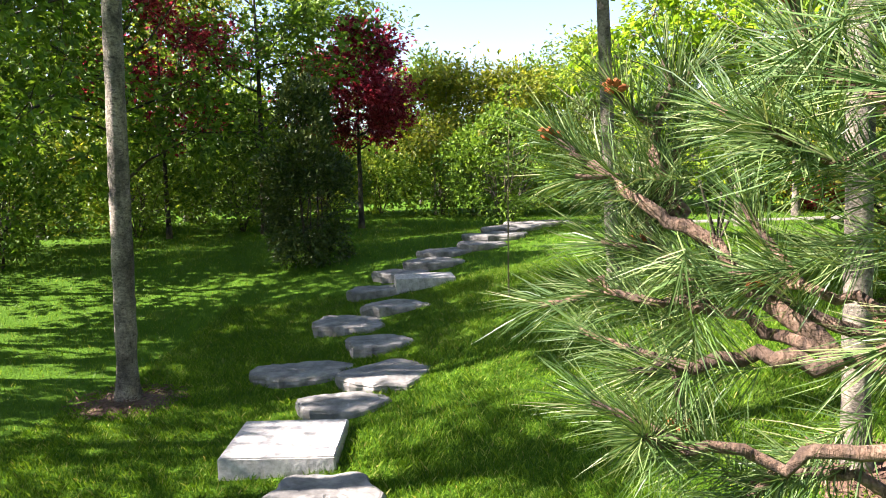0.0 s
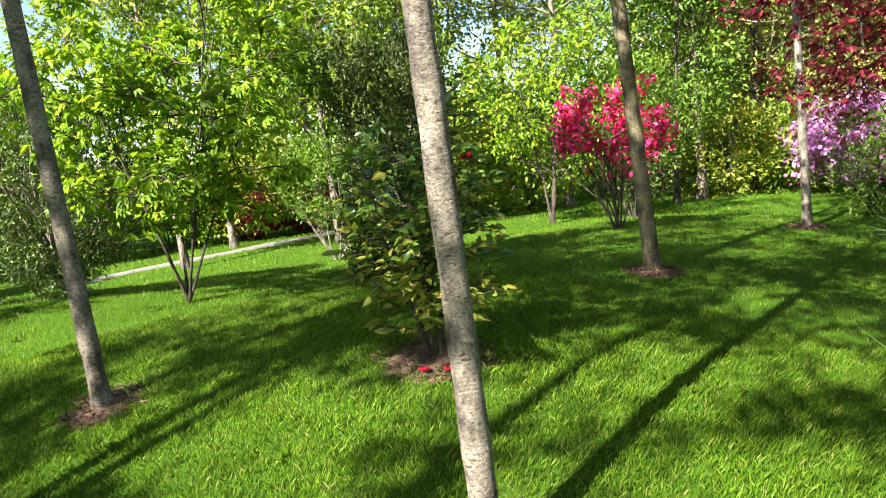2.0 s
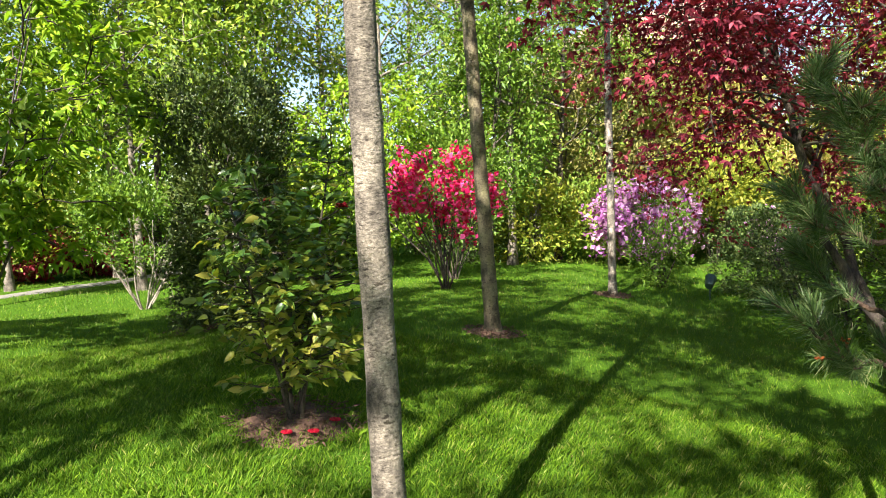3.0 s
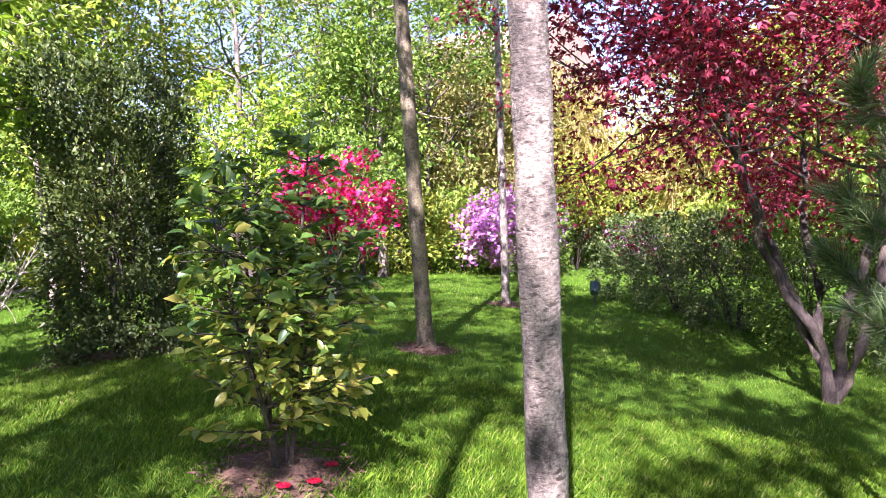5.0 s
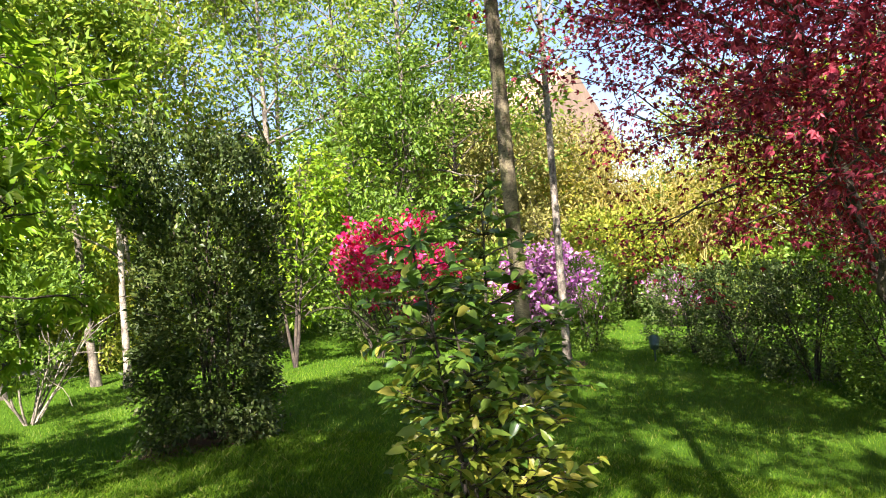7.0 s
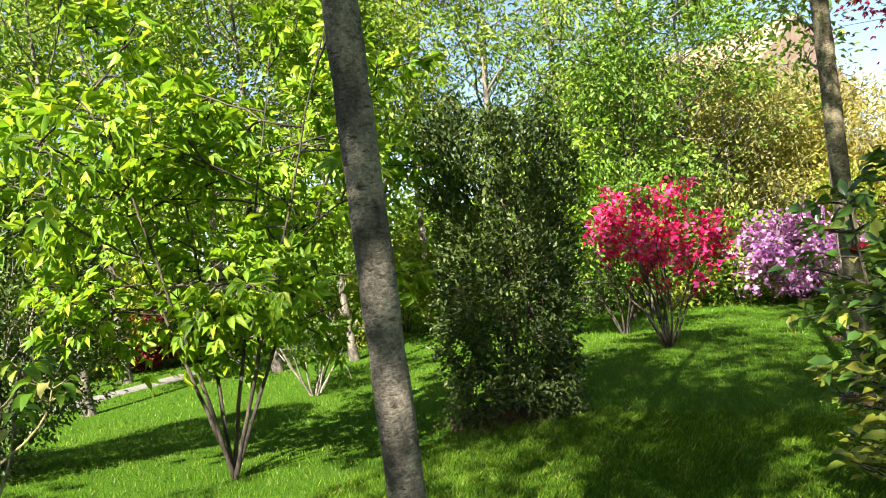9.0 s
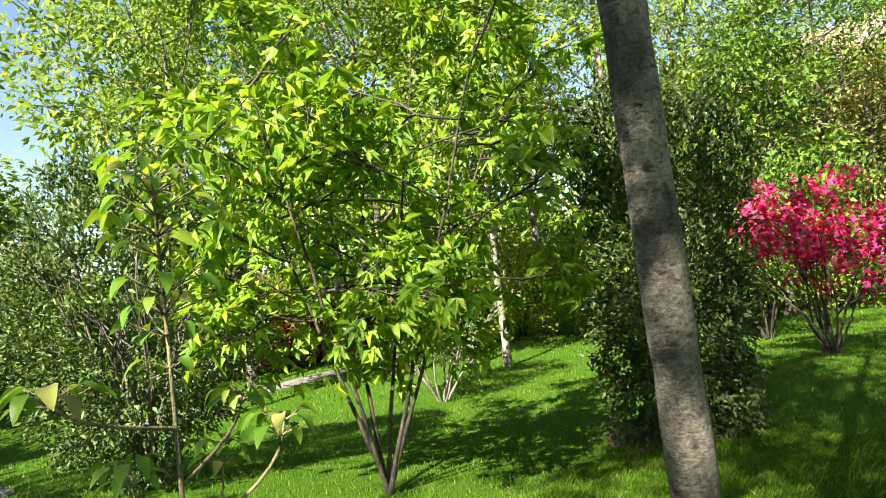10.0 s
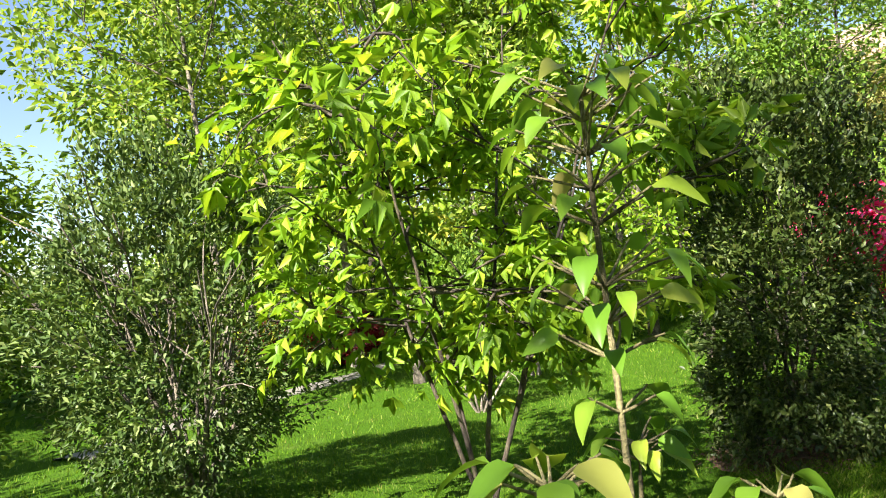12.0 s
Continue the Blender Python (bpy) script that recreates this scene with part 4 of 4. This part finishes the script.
# ---- pine beside the start of the path ----
def needles(p, d, n, length, back, half=0.00075):
    """Needles along the last stretch of a shoot."""
    u = rng.uniform(0, 1, n)
    base = p - d * (u * back)[:, None]
    az = rng.uniform(0, 2 * np.pi, n)
    ref = unit(np.cross(d, [0.3, 0.2, 1.0]))
    w = np.cross(d, ref)
    open_ = 0.35 + 0.75 * u * rng.uniform(0.6, 1.2, n)
    aim = d * np.cos(open_)[:, None] + (np.cos(az)[:, None] * ref + np.sin(az)[:, None] * w) * np.sin(open_)[:, None]
    ln = length * rng.uniform(0.7, 1.1, n)
    s = unit(np.cross(aim, rng.normal(0, 1, (n, 3)))) * half
    bend = rng.normal(0, 0.07, (n, 3)) * ln[:, None] + np.outer(ln, [0, 0, -0.05])
    mid, tip = base + aim * (ln * .55)[:, None], base + aim * ln[:, None] + bend
    v = np.stack([base - s, base + s, mid + s, mid - s, tip], 1).reshape(-1, 3)
    f = (np.arange(n)[:, None, None] * 5 + np.array([[0, 1, 2], [0, 2, 3], [3, 2, 4]])).reshape(-1, 3)
    return v, f


def make_pine(x, y, height, boughs, label, count=230, shoots=5, first=0.66, girth=0.075, half=0.00075, plain=0):
    """boughs: each is a row of points from the trunk to a tip; the first few, plain ones have no side shoots."""
    t = thing("pine_tree", x, y, h(x, y), label, "pine")
    base = np.array([x, y, h(x, y)])
    pts, rad = trunk_line(height, girth, girth * 0.4, (0, 0), 0.03)
    v, f = tubes([(pts, rad)], 12)
    part_np("trunk", v, f, M_BARK_PINE, t, smooth=True)
    NV, NF, nb = [], [], 0
    tips = []
    for b, row in enumerate(boughs):
        ctrl = np.array(row, float) - base
        u = np.linspace(0, len(ctrl) - 1, 5 * len(ctrl))
        line = np.stack([np.interp(u, range(len(ctrl)), ctrl[:, i]) for i in range(3)], -1)
        line[1:-1] += rng.normal(0, 0.006, line[1:-1].shape)
        lines = [(line, np.linspace(0.013, 0.005, len(line)))]
        tips.append((line[-1], unit(line[-1] - line[-3])))
        for _ in range(shoots if b >= plain else 0):
            k = rng.integers(int(first * len(line)), len(line) - 1)
            d = unit(line[k] - line[k - 1]) + rng.normal(0, 0.55, 3) + [0, 0, 0.2]
            p2, r2, d2 = bough(line[k], d, rng.uniform(0.07, 0.16), 0.006, 0.005, 4, 0.15, 0.05)
            lines.append((p2, r2))
            tips.append((p2[-1], d2))
        v, f = tubes(lines, 7)
        part_np("bough", v, f, M_BARK_PINE, t, smooth=True)
    for i, (p, d) in enumerate(tips):
        v, f = needles(p, d, count, 0.115, 0.17, half)
        NV.append(v)
        NF.append(f + nb)
        nb += len(v)
        if i % 5 == (0 if plain else 1) and i < 40:
            bm = bmesh.new()
            for k in range(14):
                a = k * 2.4
                c = Vector(p) + Vector(d) * (0.004 * (k % 4)) + Vector((math.cos(a), math.sin(a), 0.3 * math.sin(a * 3))) * 0.011
                bmesh.ops.create_icosphere(bm, subdivisions=1, radius=0.0048, matrix=Matrix.Translation(c) @ Matrix.Scale(1.9, 4, Vector((math.cos(a), math.sin(a), 0.4)).normalized()))
            part("pollen_cone", bm, M_CANDLE, t, "orange-brown pollen cones")
    part_np("foliage", np.concatenate(NV), np.concatenate(NF), M_NEEDLE, t)
    return t


PX, PY = 1.75, 0.85
make_pine(PX, PY, 3.2, [
    [(0.62, 1.12, 1.28), (0.48, 1.22, 1.42), (0.36, 1.29, 1.51), (0.29, 1.33, 1.57)],
    [(PX, PY, 1.0), (1.1, 1.05, 1.15), (0.62, 1.25, 1.31), (0.49, 1.31, 1.43), (0.46, 1.33, 1.46), (0.43, 1.35, 1.52)],
    [(0.49, 1.31, 1.43), (0.45, 1.34, 1.53), (0.46, 1.35, 1.68)],
    [(PX, PY, 1.05), (1.1, 1.0, 1.2), (0.62, 1.12, 1.28), (0.48, 1.20, 1.33), (0.42, 1.22, 1.33), (0.33, 1.24, 1.36)],
    [(0.48, 1.20, 1.33), (0.46, 1.25, 1.37), (0.42, 1.30, 1.41)],
    [(0.62, 1.12, 1.28), (0.46, 1.17, 1.26), (0.38, 1.20, 1.24)],
    [(PX, PY, 0.95), (1.0, 1.0, 1.15), (0.65, 1.03, 1.2), (0.52, 1.08, 1.17), (0.42, 1.11, 1.17), (0.39, 1.13, 1.18)],
    [(PX, PY, 1.3), (1.0, 0.9, 1.5), (0.57, 0.89, 1.55), (0.54, 0.91, 1.58), (0.5, 0.94, 1.62)],
    [(PX, PY, 1.25), (1.0, 0.95, 1.45), (0.63, 0.99, 1.5), (0.55, 1.01, 1.53), (0.48, 1.05, 1.56)],
    [(PX, PY, 1.15), (1.0, 1.0, 1.3), (0.69, 1.10, 1.34), (0.62, 1.13, 1.36), (0.54, 1.17, 1.37)],
    [(PX, PY, 0.9), (1.0, 0.95, 1.05), (0.68, 1.03, 1.13), (0.6, 1.08, 1.16), (0.52, 1.12, 1.12)],
    [(PX, PY, 1.2), (1.05, 0.9, 1.35), (0.72, 0.92, 1.42), (0.62, 0.95, 1.44)],
    [(PX, PY, 1.4), (1.05, 0.95, 1.6), (0.74, 1.05, 1.66), (0.64, 1.10, 1.70)],
    [(PX, PY, 1.45), (1.55, 1.15, 1.55), (1.42, 1.40, 1.62), (1.27, 1.54, 1.66)],
    [(PX, PY, 1.3), (1.55, 1.15, 1.4), (1.38, 1.40, 1.48), (1.24, 1.54, 1.50)],
    [(PX, PY, 1.1), (1.5, 1.15, 1.2), (1.34, 1.38, 1.22), (1.2, 1.5, 1.27)],
], "young pine with long needles and orange pollen cones", 190, 2, plain=1)
PX2, PY2 = 3.3, 1.7
make_pine(PX2, PY2, 2.25 - h(PX2, PY2), [[(PX2, PY2, 0.9 + 0.1 * k), (PX2 + 0.25 * math.cos(2.4 * k), PY2 + 0.25 * math.sin(2.4 * k), 0.96 + 0.1 * k),
                                        (PX2 + (0.52 - 0.02 * k) * math.cos(2.4 * k), PY2 + (0.52 - 0.02 * k) * math.sin(2.4 * k), 1.15 + 0.1 * k)] for k in range(12)],
          "dark young pine on the lawn beside the crimson maple", 130, 8, 0.3, 0.035, 0.0014)


# ---- far house ----
def far_house(x, y, z):
    t = thing("house", x, y, z, "cream house with a brown pitched roof behind trees", "house", turn=70)
    def box(sx, sy, sz, cx, cy, cz):
        bm = bmesh.new()
        bmesh.ops.create_cube(bm, size=1.0, matrix=Matrix.Translation((cx, cy, cz)) @ Matrix.Diagonal((sx, sy, sz, 1)))
        return bm
    part("wall", box(6.4, 9, 8, 0, 0, 4), M_WALL, t)
    bm = bmesh.new()
    a = [bm.verts.new(c) for c in ((-3.8, -5.3, 7.8), (3.8, -5.3, 7.8), (3.8, 5.3, 7.8), (-3.8, 5.3, 7.8), (-3.8, 0, 11.2), (3.8, 0, 11.2))]
    for q in ((0, 1, 5, 4), (2, 3, 4, 5), (1, 2, 5), (3, 0, 4), (0, 3, 2, 1)):
        bm.faces.new([a[i] for i in q])
    part("roof", bm, M_ROOF, t, "brown tiled gable roof")
    for cx in (-1.8, 1.8):
        part("window", box(1.4, 0.1, 1.6, cx, -4.53, 5.6), M_WINDOW, t)
        part("window", box(1.4, 0.1, 1.6, cx, 4.53, 5.6), M_WINDOW, t)


far_house(31.0, 10.3, -1.6)


def spotlight(x, y):
    t = thing("garden_spotlight", x, y, h(x, y), "small dark green garden spotlight on a stake", "lamp")
    bm = bmesh.new()
    bmesh.ops.create_cone(bm, cap_ends=True, segments=10, radius1=0.012, radius2=0.016, depth=0.22, matrix=Matrix.Translation((0, 0, 0.09)))
    part("stake", bm, M_METAL, t)
    bm = bmesh.new()
    bmesh.ops.create_cone(bm, cap_ends=True, segments=16, radius1=0.06, radius2=0.085, depth=0.2, matrix=Matrix.Translation((0, 0, 0.27)) @ Matrix.Rotation(radians(55), 4, "Y"))
    bmesh.ops.bevel(bm, geom=list(bm.edges), offset=0.006, segments=1, affect="EDGES")
    part("lamp_head", bm, M_METAL, t)


spotlight(10.9, 3.9)
